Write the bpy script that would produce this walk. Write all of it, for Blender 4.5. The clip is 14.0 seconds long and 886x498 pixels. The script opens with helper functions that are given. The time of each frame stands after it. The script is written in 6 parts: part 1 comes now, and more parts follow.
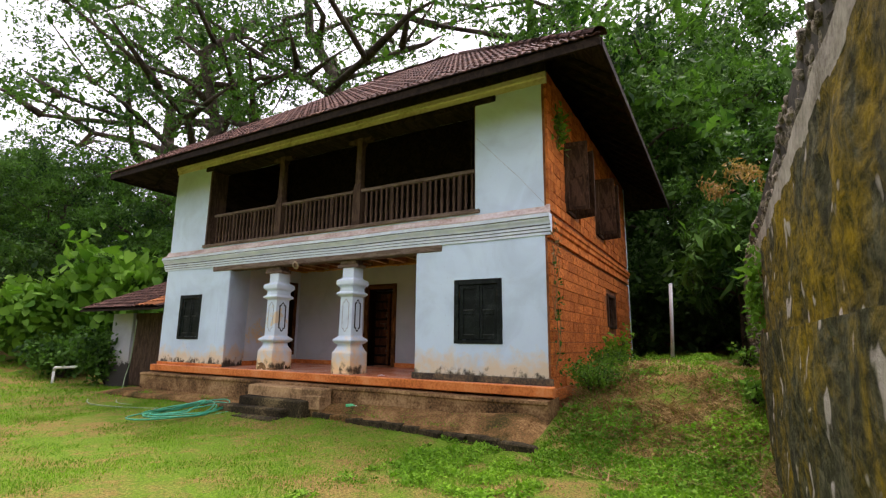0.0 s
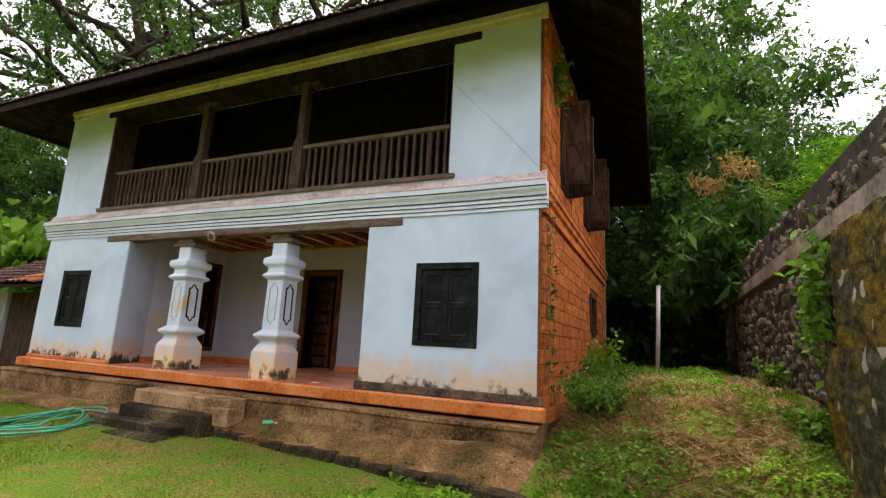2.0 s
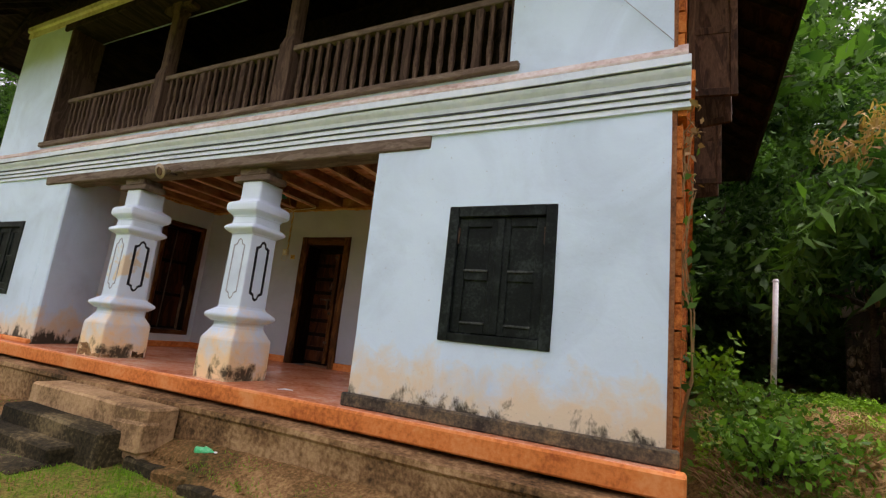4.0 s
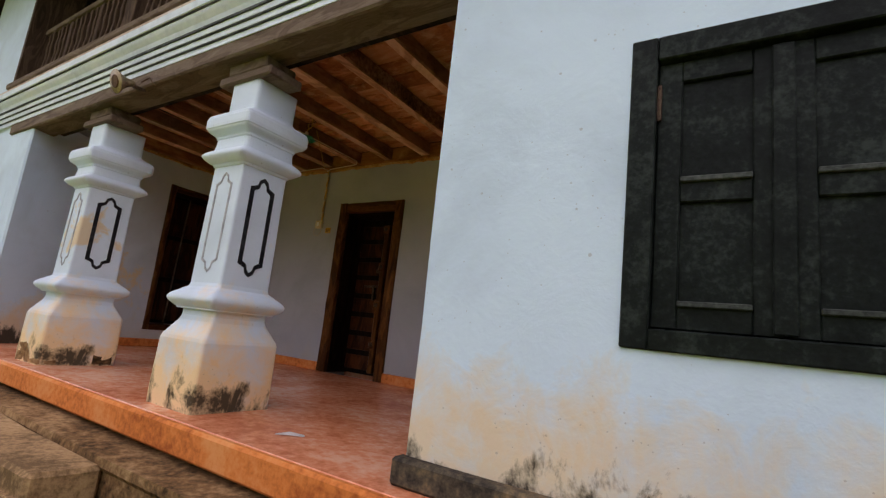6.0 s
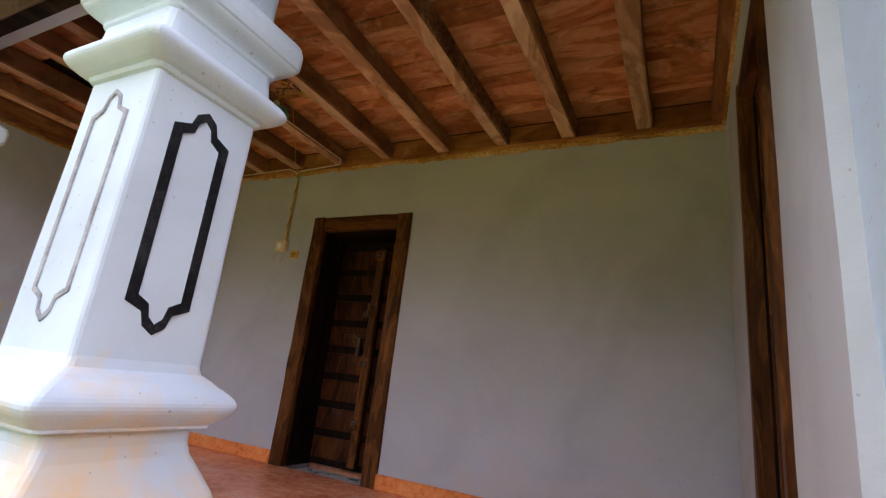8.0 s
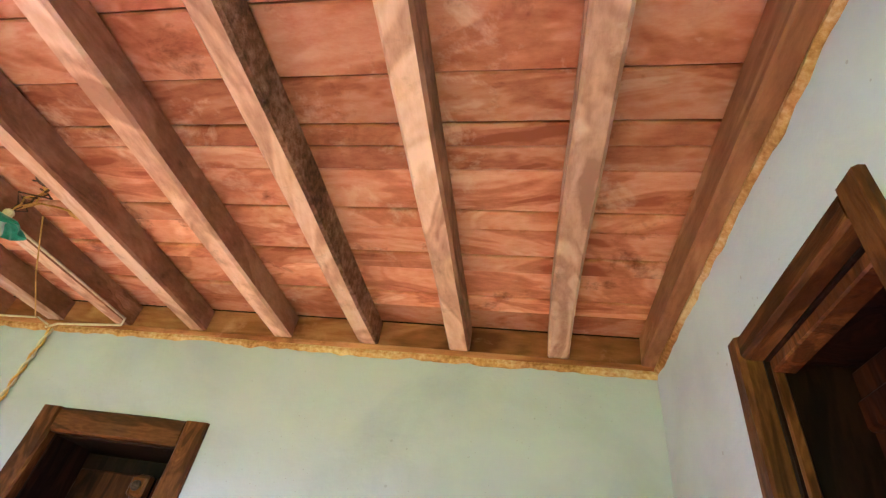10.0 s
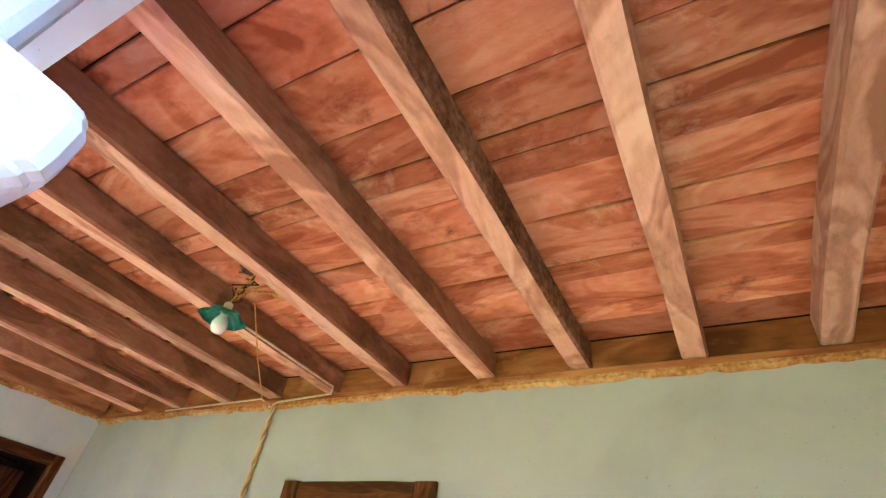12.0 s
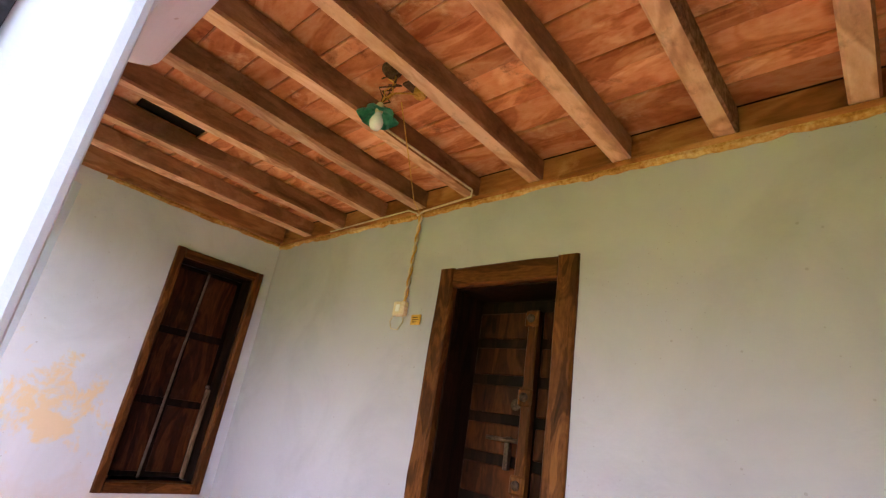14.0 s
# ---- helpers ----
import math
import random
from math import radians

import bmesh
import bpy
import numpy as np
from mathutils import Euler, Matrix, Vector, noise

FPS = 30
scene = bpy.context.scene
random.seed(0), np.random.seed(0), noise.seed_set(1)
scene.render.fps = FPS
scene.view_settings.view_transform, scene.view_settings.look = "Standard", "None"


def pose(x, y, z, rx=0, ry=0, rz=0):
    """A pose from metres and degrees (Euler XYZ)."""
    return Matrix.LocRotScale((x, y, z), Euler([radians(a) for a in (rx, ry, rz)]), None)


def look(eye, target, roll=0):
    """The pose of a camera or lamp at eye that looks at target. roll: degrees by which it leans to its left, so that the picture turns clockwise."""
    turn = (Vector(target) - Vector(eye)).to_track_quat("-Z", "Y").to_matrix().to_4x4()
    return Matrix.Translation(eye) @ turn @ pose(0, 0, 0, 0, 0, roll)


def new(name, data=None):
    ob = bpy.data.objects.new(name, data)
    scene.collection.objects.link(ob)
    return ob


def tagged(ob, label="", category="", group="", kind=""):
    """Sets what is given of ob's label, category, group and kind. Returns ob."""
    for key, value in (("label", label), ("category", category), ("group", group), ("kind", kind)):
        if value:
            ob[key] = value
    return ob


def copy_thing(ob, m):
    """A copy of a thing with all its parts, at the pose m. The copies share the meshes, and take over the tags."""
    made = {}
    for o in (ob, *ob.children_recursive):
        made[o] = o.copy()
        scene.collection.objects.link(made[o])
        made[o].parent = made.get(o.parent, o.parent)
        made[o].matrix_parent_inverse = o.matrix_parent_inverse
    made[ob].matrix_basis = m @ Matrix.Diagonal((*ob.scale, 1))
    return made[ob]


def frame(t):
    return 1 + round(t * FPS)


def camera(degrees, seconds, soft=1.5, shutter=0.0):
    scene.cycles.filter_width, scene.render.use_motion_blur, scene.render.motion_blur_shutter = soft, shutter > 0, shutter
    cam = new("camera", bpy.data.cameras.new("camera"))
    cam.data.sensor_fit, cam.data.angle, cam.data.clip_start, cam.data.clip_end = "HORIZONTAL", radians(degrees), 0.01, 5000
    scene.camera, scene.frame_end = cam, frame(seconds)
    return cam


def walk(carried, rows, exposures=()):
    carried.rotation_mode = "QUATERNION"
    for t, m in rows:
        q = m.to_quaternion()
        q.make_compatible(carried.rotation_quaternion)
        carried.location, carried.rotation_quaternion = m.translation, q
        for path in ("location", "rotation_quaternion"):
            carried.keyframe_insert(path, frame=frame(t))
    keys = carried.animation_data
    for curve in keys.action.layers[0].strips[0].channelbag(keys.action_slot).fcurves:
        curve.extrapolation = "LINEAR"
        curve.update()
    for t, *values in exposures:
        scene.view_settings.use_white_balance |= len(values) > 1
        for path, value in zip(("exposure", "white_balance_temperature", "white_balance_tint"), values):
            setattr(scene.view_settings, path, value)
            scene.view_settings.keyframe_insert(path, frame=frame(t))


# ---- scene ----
cam = camera(84.5, 14.0, soft=1.3)
METRES, EYE, TILT, LEAN, TURN = 10.6, 1.45, 0.0, 0.0, 29.6
ROWS = [
    (0.0, 0.0, 0.0, 0.0, -0.12, 10.51, -0.65),
    (0.5, -0.0052, 0.0349, 0.0, -1.85, 10.53, -0.82),
    (1.0, -0.0066, 0.0786, -0.0005, -3.7, 10.58, -1.13),
    (1.5, -0.0061, 0.1277, -0.0016, -5.36, 10.59, -1.94),
    (2.0, -0.0077, 0.1848, -0.0009, -6.1, 10.84, -2.82),
    (2.5, -0.0043, 0.2439, -0.001, -5.86, 10.8, -3.78),
    (3.0, -0.0012, 0.3069, -0.0036, -5.32, 10.67, -4.9),
    (5.5, -0.0119, 0.5881, -0.0069, 1.1, 10.19, -6.23),
    (6.0, -0.0273, 0.6372, -0.0081, 2.66, 9.89, -6.35),
    (6.5, -0.05, 0.6806, -0.0074, 3.75, 9.57, -6.1),
    (7.0, -0.0749, 0.7188, -0.0049, 2.83, 9.78, -5.3),
    (9.5, -0.0842, 0.868, 0.0499, -19.8, 32.71, -8.95),
    (10.0, -0.085, 0.8786, 0.0669, -22.62, 38.31, -8.32),
    (10.5, -0.0939, 0.89, 0.0788, -20.92, 42.22, -7.75),
    (11.0, -0.1, 0.8965, 0.0827, -14.38, 43.06, -7.91),
    (11.5, -0.1023, 0.9001, 0.08, -7.46, 41.68, -7.61),
    (12.0, -0.1051, 0.9028, 0.0733, -1.79, 38.78, -7.4),
    (12.5, -0.108, 0.9048, 0.0656, 2.57, 34.66, -7.07),
    (13.0, -0.1112, 0.9053, 0.0554, 5.61, 29.86, -6.95),
    (13.5, -0.1135, 0.9059, 0.0469, 8.04, 24.87, -7.22),
    (14.0, -0.114, 0.904, 0.0372, 11.84, 20.03, -8.87),
]
EXPOSURES = [(0.0, 1.73, 6600, 26), (3.0, 1.90, 6800, 28), (5.5, 1.84, 6850, 28), (7.0, 1.74, 6700, 26), (9.0, 4.42, 5650, 31),
             (10.0, 5.22, 4800, 30), (10.5, 5.62, 4700, 31), (11.0, 5.74, 4650, 31), (11.5, 5.46, 4850, 31), (12.0, 5.02, 5050, 32), (12.5, 4.88, 5200, 32), (14.0, 4.30, 6100, 29)]
walk(cam, [(t, pose(0, 0, EYE, TILT, LEAN, TURN) @ pose(METRES * x, METRES * y, METRES * z, 90 + pitch, roll, yaw))
           for t, x, y, z, yaw, pitch, roll in ROWS], EXPOSURES)

# ---- world and sun: a bright overcast sky ----
SUN_ELEVATION, SUN_TURN = 74.0, 15.0
world = bpy.data.worlds.new("overcast_sky")
scene.world = world
world.use_nodes = True
wn, wl = world.node_tree.nodes, world.node_tree.links
sky = wn.new("ShaderNodeTexSky")
sky.sky_type, sky.sun_disc = "NISHITA", False
sky.sun_elevation, sky.sun_rotation = radians(SUN_ELEVATION), radians(SUN_TURN)
sky.dust_density, sky.air_density = 4.0, 1.0
pale = wn.new("ShaderNodeHueSaturation")
pale.inputs["Saturation"].default_value = 0.25
wl.new(sky.outputs["Color"], pale.inputs["Color"])
wl.new(pale.outputs["Color"], wn["Background"].inputs["Color"])
wn["Background"].inputs["Strength"].default_value = 0.15
sun_data = bpy.data.lights.new("sun", "SUN")
sun_data.energy, sun_data.angle, sun_data.color = 0.6, radians(50), (1.0, 0.97, 0.92)
sun = new("sun", sun_data)
SUN_WAY = Vector((math.sin(radians(SUN_TURN)) * math.cos(radians(SUN_ELEVATION)),
                  math.cos(radians(SUN_TURN)) * math.cos(radians(SUN_ELEVATION)), math.sin(radians(SUN_ELEVATION))))
sun.matrix_world = look(SUN_WAY * 40, (0, 0, 0))

# ---- materials ----
def node(nt, kind, **values):
    n = nt.nodes.new(kind)
    for key, value in values.items():
        n.inputs[key].default_value = value
    return n


def ramp(nt, factor, stops):
    r = nt.nodes.new("ShaderNodeValToRGB")
    el = r.color_ramp.elements
    while len(el) < len(stops):
        el.new(0.5)
    for e, (p, c) in zip(el, stops):
        e.position, e.color = p, (*c, 1)
    nt.links.new(factor, r.inputs[0])
    return r.outputs[0]


def noise_tex(nt, vector, scale, detail=5, rough=0.6, warp=0.0):
    n = node(nt, "ShaderNodeTexNoise", Scale=scale, Detail=detail, Roughness=rough, Distortion=warp)
    nt.links.new(vector, n.inputs["Vector"])
    return n.outputs["Fac"]


def mix(nt, factor, a, b, how="MIX"):
    m = nt.nodes.new("ShaderNodeMix")
    m.data_type, m.blend_type = "RGBA", how
    for value, socket in ((factor, m.inputs[0]), (a, m.inputs[6]), (b, m.inputs[7])):
        if isinstance(value, (int, float)):
            socket.default_value = value
        elif isinstance(value, tuple):
            socket.default_value = (*value, 1)
        else:
            nt.links.new(value, socket)
    return m.outputs[2]


def calc(nt, how, a, b=0.0, clamp=False):
    m = nt.nodes.new("ShaderNodeMath")
    m.operation, m.use_clamp = how, clamp
    for value, socket in ((a, m.inputs[0]), (b, m.inputs[1])):
        if isinstance(value, (int, float)):
            socket.default_value = value
        else:
            nt.links.new(value, socket)
    return m.outputs[0]


def begin(name, rough=0.8, metal=0.0):
    m = bpy.data.materials.new(name)
    m.use_nodes = True
    nt = m.node_tree
    b = nt.nodes["Principled BSDF"]
    b.inputs["Roughness"].default_value, b.inputs["Metallic"].default_value = rough, metal
    b.inputs["Specular IOR Level"].default_value = 0.5 if rough < 0.5 else 0.12
    co = nt.nodes.new("ShaderNodeTexCoord").outputs["Object"]
    return m, nt, b, co


def stretched(nt, co, scale):
    mp = nt.nodes.new("ShaderNodeMapping")
    mp.inputs["Scale"].default_value = scale
    nt.links.new(co, mp.inputs["Vector"])
    return mp.outputs[0]


def bump(nt, b, height, strength=0.3, distance=0.01):
    n = node(nt, "ShaderNodeBump", Strength=strength, Distance=distance)
    nt.links.new(height, n.inputs["Height"])
    nt.links.new(n.outputs[0], b.inputs["Normal"])


def speckled(name, dark, mid, light, scale=6.0, rough=0.8, metal=0.0, relief=0.3, distance=0.006, island=0.0, piece=0.0, coarse=None):
    """A surface of three tones at two scales, with fine relief; island and piece: how far single pieces differ."""
    m, nt, b, co = begin(name, rough, metal)
    if piece or island:
        info = nt.nodes.new("ShaderNodeObjectInfo").outputs["Random"] if piece else nt.nodes.new("ShaderNodeNewGeometry").outputs["Random Per Island"]
        shift = nt.nodes.new("ShaderNodeVectorMath")
        shift.operation = "ADD"
        comb = nt.nodes.new("ShaderNodeCombineXYZ")
        nt.links.new(calc(nt, "MULTIPLY", info, 37.0), comb.inputs[0])
        nt.links.new(calc(nt, "MULTIPLY", info, 91.0), comb.inputs[1])
        nt.links.new(co, shift.inputs[0])
        nt.links.new(comb.outputs[0], shift.inputs[1])
        co = shift.outputs[0]
    fine = noise_tex(nt, co, scale * 5, 6, 0.65)
    big = noise_tex(nt, co, coarse or scale * 0.5, 4, 0.6, 0.4)
    tone = calc(nt, "ADD", calc(nt, "MULTIPLY", fine, 0.45), calc(nt, "MULTIPLY", big, 0.55))
    c = ramp(nt, tone, [(0.39, dark), (0.5, mid), (0.62, light)])
    if piece or island:
        v = calc(nt, "ADD", calc(nt, "MULTIPLY", info, 2 * (piece or island)), 1 - (piece or island))
        c = mix(nt, 1.0, c, v, "MULTIPLY")
    nt.links.new(c, b.inputs["Base Color"])
    bump(nt, b, fine, relief, distance)
    return m


def plaster(name, white, ochre, splash_z, reach, tint_amount=0.5, mould_from=0.5, flake=None):
    """Lime-washed plaster with rubbed patches and ochre splash stains above its foot at splash_z."""
    m, nt, b, co = begin(name, 0.85)
    fine = noise_tex(nt, co, 40, 6, 0.7)
    big = noise_tex(nt, co, 1.3, 5, 0.6, 0.6)
    mid = noise_tex(nt, co, 5, 5, 0.65, 0.4)
    c = ramp(nt, big, [(0.3, tuple(v * 0.84 for v in white)), (0.55, white), (0.75, tuple(min(0.88, v * 1.05) for v in white))])
    sep = nt.nodes.new("ShaderNodeSeparateXYZ")
    nt.links.new(co, sep.inputs[0])
    rise = calc(nt, "DIVIDE", calc(nt, "SUBTRACT", sep.outputs[2], splash_z), reach)
    edge = calc(nt, "SUBTRACT", calc(nt, "MULTIPLY", calc(nt, "ADD", big, mid), 1.1), rise)
    patch = noise_tex(nt, stretched(nt, co, (1, 1, 0.7)), 3.1, 7, 0.68, 0.5)
    stain = calc(nt, "MULTIPLY", calc(nt, "SUBTRACT", calc(nt, "ADD", edge, calc(nt, "MULTIPLY", calc(nt, "SUBTRACT", patch, 0.5), 0.9)), 0.48), 2.0, True)
    c = mix(nt, calc(nt, "MULTIPLY", stain, tint_amount), c, ochre)
    streak = noise_tex(nt, stretched(nt, co, (1, 1, 0.55)), 7, 7, 0.72, 0.4)
    mould = calc(nt, "MULTIPLY", calc(nt, "SUBTRACT", calc(nt, "SUBTRACT", calc(nt, "ADD", calc(nt, "MULTIPLY", mid, 0.4), calc(nt, "MULTIPLY", streak, 0.6)), calc(nt, "MULTIPLY", rise, 0.55)), mould_from), 11.0, True)
    c = mix(nt, calc(nt, "MULTIPLY", mould, 0.92), c, (0.02, 0.018, 0.013))
    if flake:
        gap = nt.nodes.new("ShaderNodeVectorMath")
        gap.operation = "DISTANCE"
        nt.links.new(co, gap.inputs[0])
        gap.inputs[1].default_value = flake[:3]
        near = calc(nt, "SUBTRACT", flake[3], gap.outputs["Value"])
        worn = calc(nt, "MULTIPLY", calc(nt, "ADD", near, calc(nt, "MULTIPLY", calc(nt, "SUBTRACT", mid, 0.5), 1.6)), 7.0, True)
        c = mix(nt, calc(nt, "MULTIPLY", worn, 0.75), c, (0.70, 0.52, 0.26))
    pits = node(nt, "ShaderNodeTexVoronoi", Scale=9.0)
    nt.links.new(co, pits.inputs["Vector"])
    small = node(nt, "ShaderNodeTexVoronoi", Scale=31.0)
    nt.links.new(co, small.inputs["Vector"])
    rub = calc(nt, "GREATER_THAN", noise_tex(nt, co, 2.1, 3), 0.53)
    pit = calc(nt, "MAXIMUM", calc(nt, "LESS_THAN", pits.outputs["Distance"], calc(nt, "MULTIPLY", mid, 0.10)), calc(nt, "MULTIPLY", rub, calc(nt, "LESS_THAN", small.outputs["Distance"], 0.09)))
    c = mix(nt, calc(nt, "MULTIPLY", pit, 0.38), c, (0.24, 0.21, 0.18))
    nt.links.new(c, b.inputs["Base Color"])
    bump(nt, b, calc(nt, "SUBTRACT", calc(nt, "ADD", calc(nt, "MULTIPLY", fine, 0.25), mid), calc(nt, "MULTIPLY", pit, 0.6)), 0.35, 0.012)
    return m


def wood(name, dark, mid, light, along, rough=0.6, grain=14.0, island=0.25, piece=0.0, stains=0.0, relief=0.25, figure=0.04, stretch=0.2, swirl=1.6):
    """Timber with its grain along 'x', 'y' or 'z'."""
    m, nt, b, co = begin(name, rough)
    src = nt.nodes.new("ShaderNodeObjectInfo").outputs["Random"] if piece else nt.nodes.new("ShaderNodeNewGeometry").outputs["Random Per Island"]
    comb = nt.nodes.new("ShaderNodeCombineXYZ")
    for k in range(3):
        nt.links.new(calc(nt, "MULTIPLY", src, (13.0, 29.0, 47.0)[k]), comb.inputs[k])
    shift = nt.nodes.new("ShaderNodeVectorMath")
    nt.links.new(co, shift.inputs[0])
    nt.links.new(comb.outputs[0], shift.inputs[1])
    s = [1.0, 1.0, 1.0]
    s["xyz".index(along)] = stretch
    v = stretched(nt, shift.outputs[0], s)
    rings = noise_tex(nt, v, grain * 0.55, 3, 0.5, swirl)
    bands = calc(nt, "SINE", calc(nt, "MULTIPLY", rings, 38.0))
    fine = noise_tex(nt, v, grain * 6, 6, 0.7)
    tone = calc(nt, "ADD", calc(nt, "MULTIPLY", bands, figure), calc(nt, "ADD", calc(nt, "MULTIPLY", fine, 0.28), calc(nt, "MULTIPLY", rings, 0.67)))
    c = ramp(nt, tone, [(0.33, dark), (0.48, mid), (0.64, light)])
    amount = piece or island
    val = calc(nt, "ADD", calc(nt, "MULTIPLY", src, 2 * amount), 1 - amount)
    c = mix(nt, 1.0, c, val, "MULTIPLY")
    if stains:
        blot = noise_tex(nt, co, 3.4, 6, 0.7, 0.3)
        pale = calc(nt, "MULTIPLY", calc(nt, "SUBTRACT", blot, 0.58), 5.0, True)
        c = mix(nt, calc(nt, "MULTIPLY", pale, stains * 0.8), c, tuple(min(0.8, q * 1.2 + 0.08) for q in light))
        damp = calc(nt, "MULTIPLY", calc(nt, "SUBTRACT", noise_tex(nt, co, 4.1, 6, 0.72, 0.3), 0.57), 6.0, True)
        c = mix(nt, calc(nt, "MULTIPLY", damp, stains), c, tuple(q * 0.45 for q in dark))
    nt.links.new(c, b.inputs["Base Color"])
    bump(nt, b, calc(nt, "ADD", fine, calc(nt, "MULTIPLY", bands, 0.3)), relief, 0.004)
    return m


def leafy(name, dark, light, rough=0.5, glow=0.35):
    """Foliage: each leaf has its own tone and lets some light through."""
    m, nt, b, co = begin(name, rough)
    rnd = nt.nodes.new("ShaderNodeNewGeometry").outputs["Random Per Island"]
    big = noise_tex(nt, co, 0.7, 3)
    c = ramp(nt, calc(nt, "ADD", calc(nt, "MULTIPLY", rnd, 0.45), calc(nt, "MULTIPLY", calc(nt, "SUBTRACT", big, 0.34), 1.7)), [(0.15, dark), (0.9, light)])
    nt.links.new(c, b.inputs["Base Color"])
    tr = nt.nodes.new("ShaderNodeBsdfTranslucent")
    nt.links.new(mix(nt, 1.0, c, (1.0, 1.25, 0.5), "MULTIPLY"), tr.inputs["Color"])
    mx = node(nt, "ShaderNodeMixShader", Fac=glow)
    nt.links.new(b.outputs[0], mx.inputs[1])
    nt.links.new(tr.outputs[0], mx.inputs[2])
    nt.links.new(mx.outputs[0], nt.nodes["Material Output"].inputs["Surface"])
    return m


def mossy_stone(name, bare):
    """Rough render over stone: grey-brown, with yellow-green moss and pale bare flakes."""
    m, nt, b, co = begin(name, 0.95)
    fine = noise_tex(nt, stretched(nt, co, (1, 0.45, 0.8)), 15, 8, 0.75, 0.3)
    mid = noise_tex(nt, stretched(nt, co, (1, 0.5, 0.55)), 4.2, 7, 0.72, 0.6)
    big = noise_tex(nt, co, 0.9, 4, 0.6, 0.5)
    c = ramp(nt, fine, [(0.36, (0.012, 0.012, 0.006)), (0.5, (0.046, 0.046, 0.021)), (0.64, (0.115, 0.108, 0.06))])
    moss = ramp(nt, fine, [(0.38, (0.040, 0.036, 0.003)), (0.62, (0.26, 0.175, 0.006))])
    c = mix(nt, calc(nt, "MULTIPLY", calc(nt, "SUBTRACT", calc(nt, "ADD", calc(nt, "MULTIPLY", mid, 0.7), calc(nt, "MULTIPLY", big, 0.5)), 0.535 + bare), 7.0, True), c, moss)
    flake = noise_tex(nt, stretched(nt, co, (1, 0.75, 0.6)), 6.2, 2, 0.4, 0.2)
    pale = calc(nt, "MULTIPLY", calc(nt, "SUBTRACT", flake, 0.650), 25.0, True)
    c = mix(nt, pale, c, mix(nt, fine, (0.24, 0.21, 0.17), (0.50, 0.46, 0.40)))
    nt.links.new(c, b.inputs["Base Color"])
    bump(nt, b, calc(nt, "ADD", calc(nt, "ADD", fine, mid), calc(nt, "MULTIPLY", pale, 0.4)), 0.9, 0.03)
    return m


def lawn(name):
    m, nt, b, co = begin(name, 0.95)
    fine = noise_tex(nt, co, 34, 6, 0.75)
    mid = noise_tex(nt, co, 3.0, 5, 0.65, 0.5)
    big = noise_tex(nt, stretched(nt, co, (0.6, 1.0, 1.0)), 0.8, 5, 0.6, 0.7)
    green = ramp(nt, fine, [(0.36, (0.052, 0.108, 0.007)), (0.5, (0.098, 0.185, 0.012)), (0.64, (0.165, 0.265, 0.022))])
    soil = ramp(nt, fine, [(0.38, (0.08, 0.046, 0.016)), (0.5, (0.225, 0.145, 0.045)), (0.64, (0.35, 0.25, 0.095))])
    bare = calc(nt, "MULTIPLY", calc(nt, "SUBTRACT", calc(nt, "ADD", calc(nt, "MULTIPLY", mid, 0.55), calc(nt, "MULTIPLY", big, 0.6)), 0.520), 7.0, True)
    sep = nt.nodes.new("ShaderNodeSeparateXYZ")
    nt.links.new(co, sep.inputs[0])
    bank = calc(nt, "MULTIPLY", calc(nt, "MULTIPLY", calc(nt, "SUBTRACT", sep.outputs[2], 0.10), 3.0, True), 0.8)
    nt.links.new(mix(nt, calc(nt, "MULTIPLY", calc(nt, "ADD", bare, calc(nt, "MULTIPLY", bank, calc(nt, "MULTIPLY", calc(nt, "SUBTRACT", mid, 0.40), 6.0, True)), True), 0.85), green, mix(nt, bank, soil, ramp(nt, fine, [(0.38, (0.06, 0.028, 0.011)), (0.5, (0.17, 0.082, 0.030)), (0.64, (0.30, 0.165, 0.07))]))), b.inputs["Base Color"])
    bump(nt, b, calc(nt, "ADD", fine, mid), 0.8, 0.03)
    return m


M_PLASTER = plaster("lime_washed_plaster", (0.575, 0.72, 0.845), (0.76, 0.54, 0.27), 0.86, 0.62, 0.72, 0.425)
# greyer than the front lime-wash: the porch's dimmer light is in this colour
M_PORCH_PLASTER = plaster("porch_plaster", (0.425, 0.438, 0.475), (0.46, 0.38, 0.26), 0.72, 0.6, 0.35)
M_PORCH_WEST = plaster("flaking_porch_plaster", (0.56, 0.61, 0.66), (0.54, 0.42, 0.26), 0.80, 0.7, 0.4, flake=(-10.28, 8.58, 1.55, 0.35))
# paler copy of the porch plaster for the wall that catches more light
M_PORCH_EAST = plaster("brighter_lit_porch_plaster", (0.54, 0.57, 0.60), (0.50, 0.42, 0.30), 0.72, 0.6, 0.35)
M_PILLAR = plaster("pillar_plaster", (0.63, 0.74, 0.83), (0.85, 0.58, 0.26), 0.0, 1.15, 0.85, 0.455)
M_CORNICE = speckled("cornice_paint", (0.56, 0.64, 0.73), (0.65, 0.74, 0.83), (0.73, 0.80, 0.87), 3, 0.8)
M_LEDGE = speckled("pinkish_weathered_ledge", (0.42, 0.30, 0.25), (0.62, 0.52, 0.47), (0.72, 0.68, 0.66), 4, 0.9, relief=0.5, coarse=1.8)
M_CORNLINE = speckled("dark_cornice_line", (0.03, 0.034, 0.04), (0.06, 0.068, 0.075), (0.15, 0.165, 0.18), 14, 0.85)
M_YELLOW = speckled("cream_band_paint", (0.48, 0.42, 0.24), (0.66, 0.60, 0.40), (0.74, 0.69, 0.52), 3, 0.8)
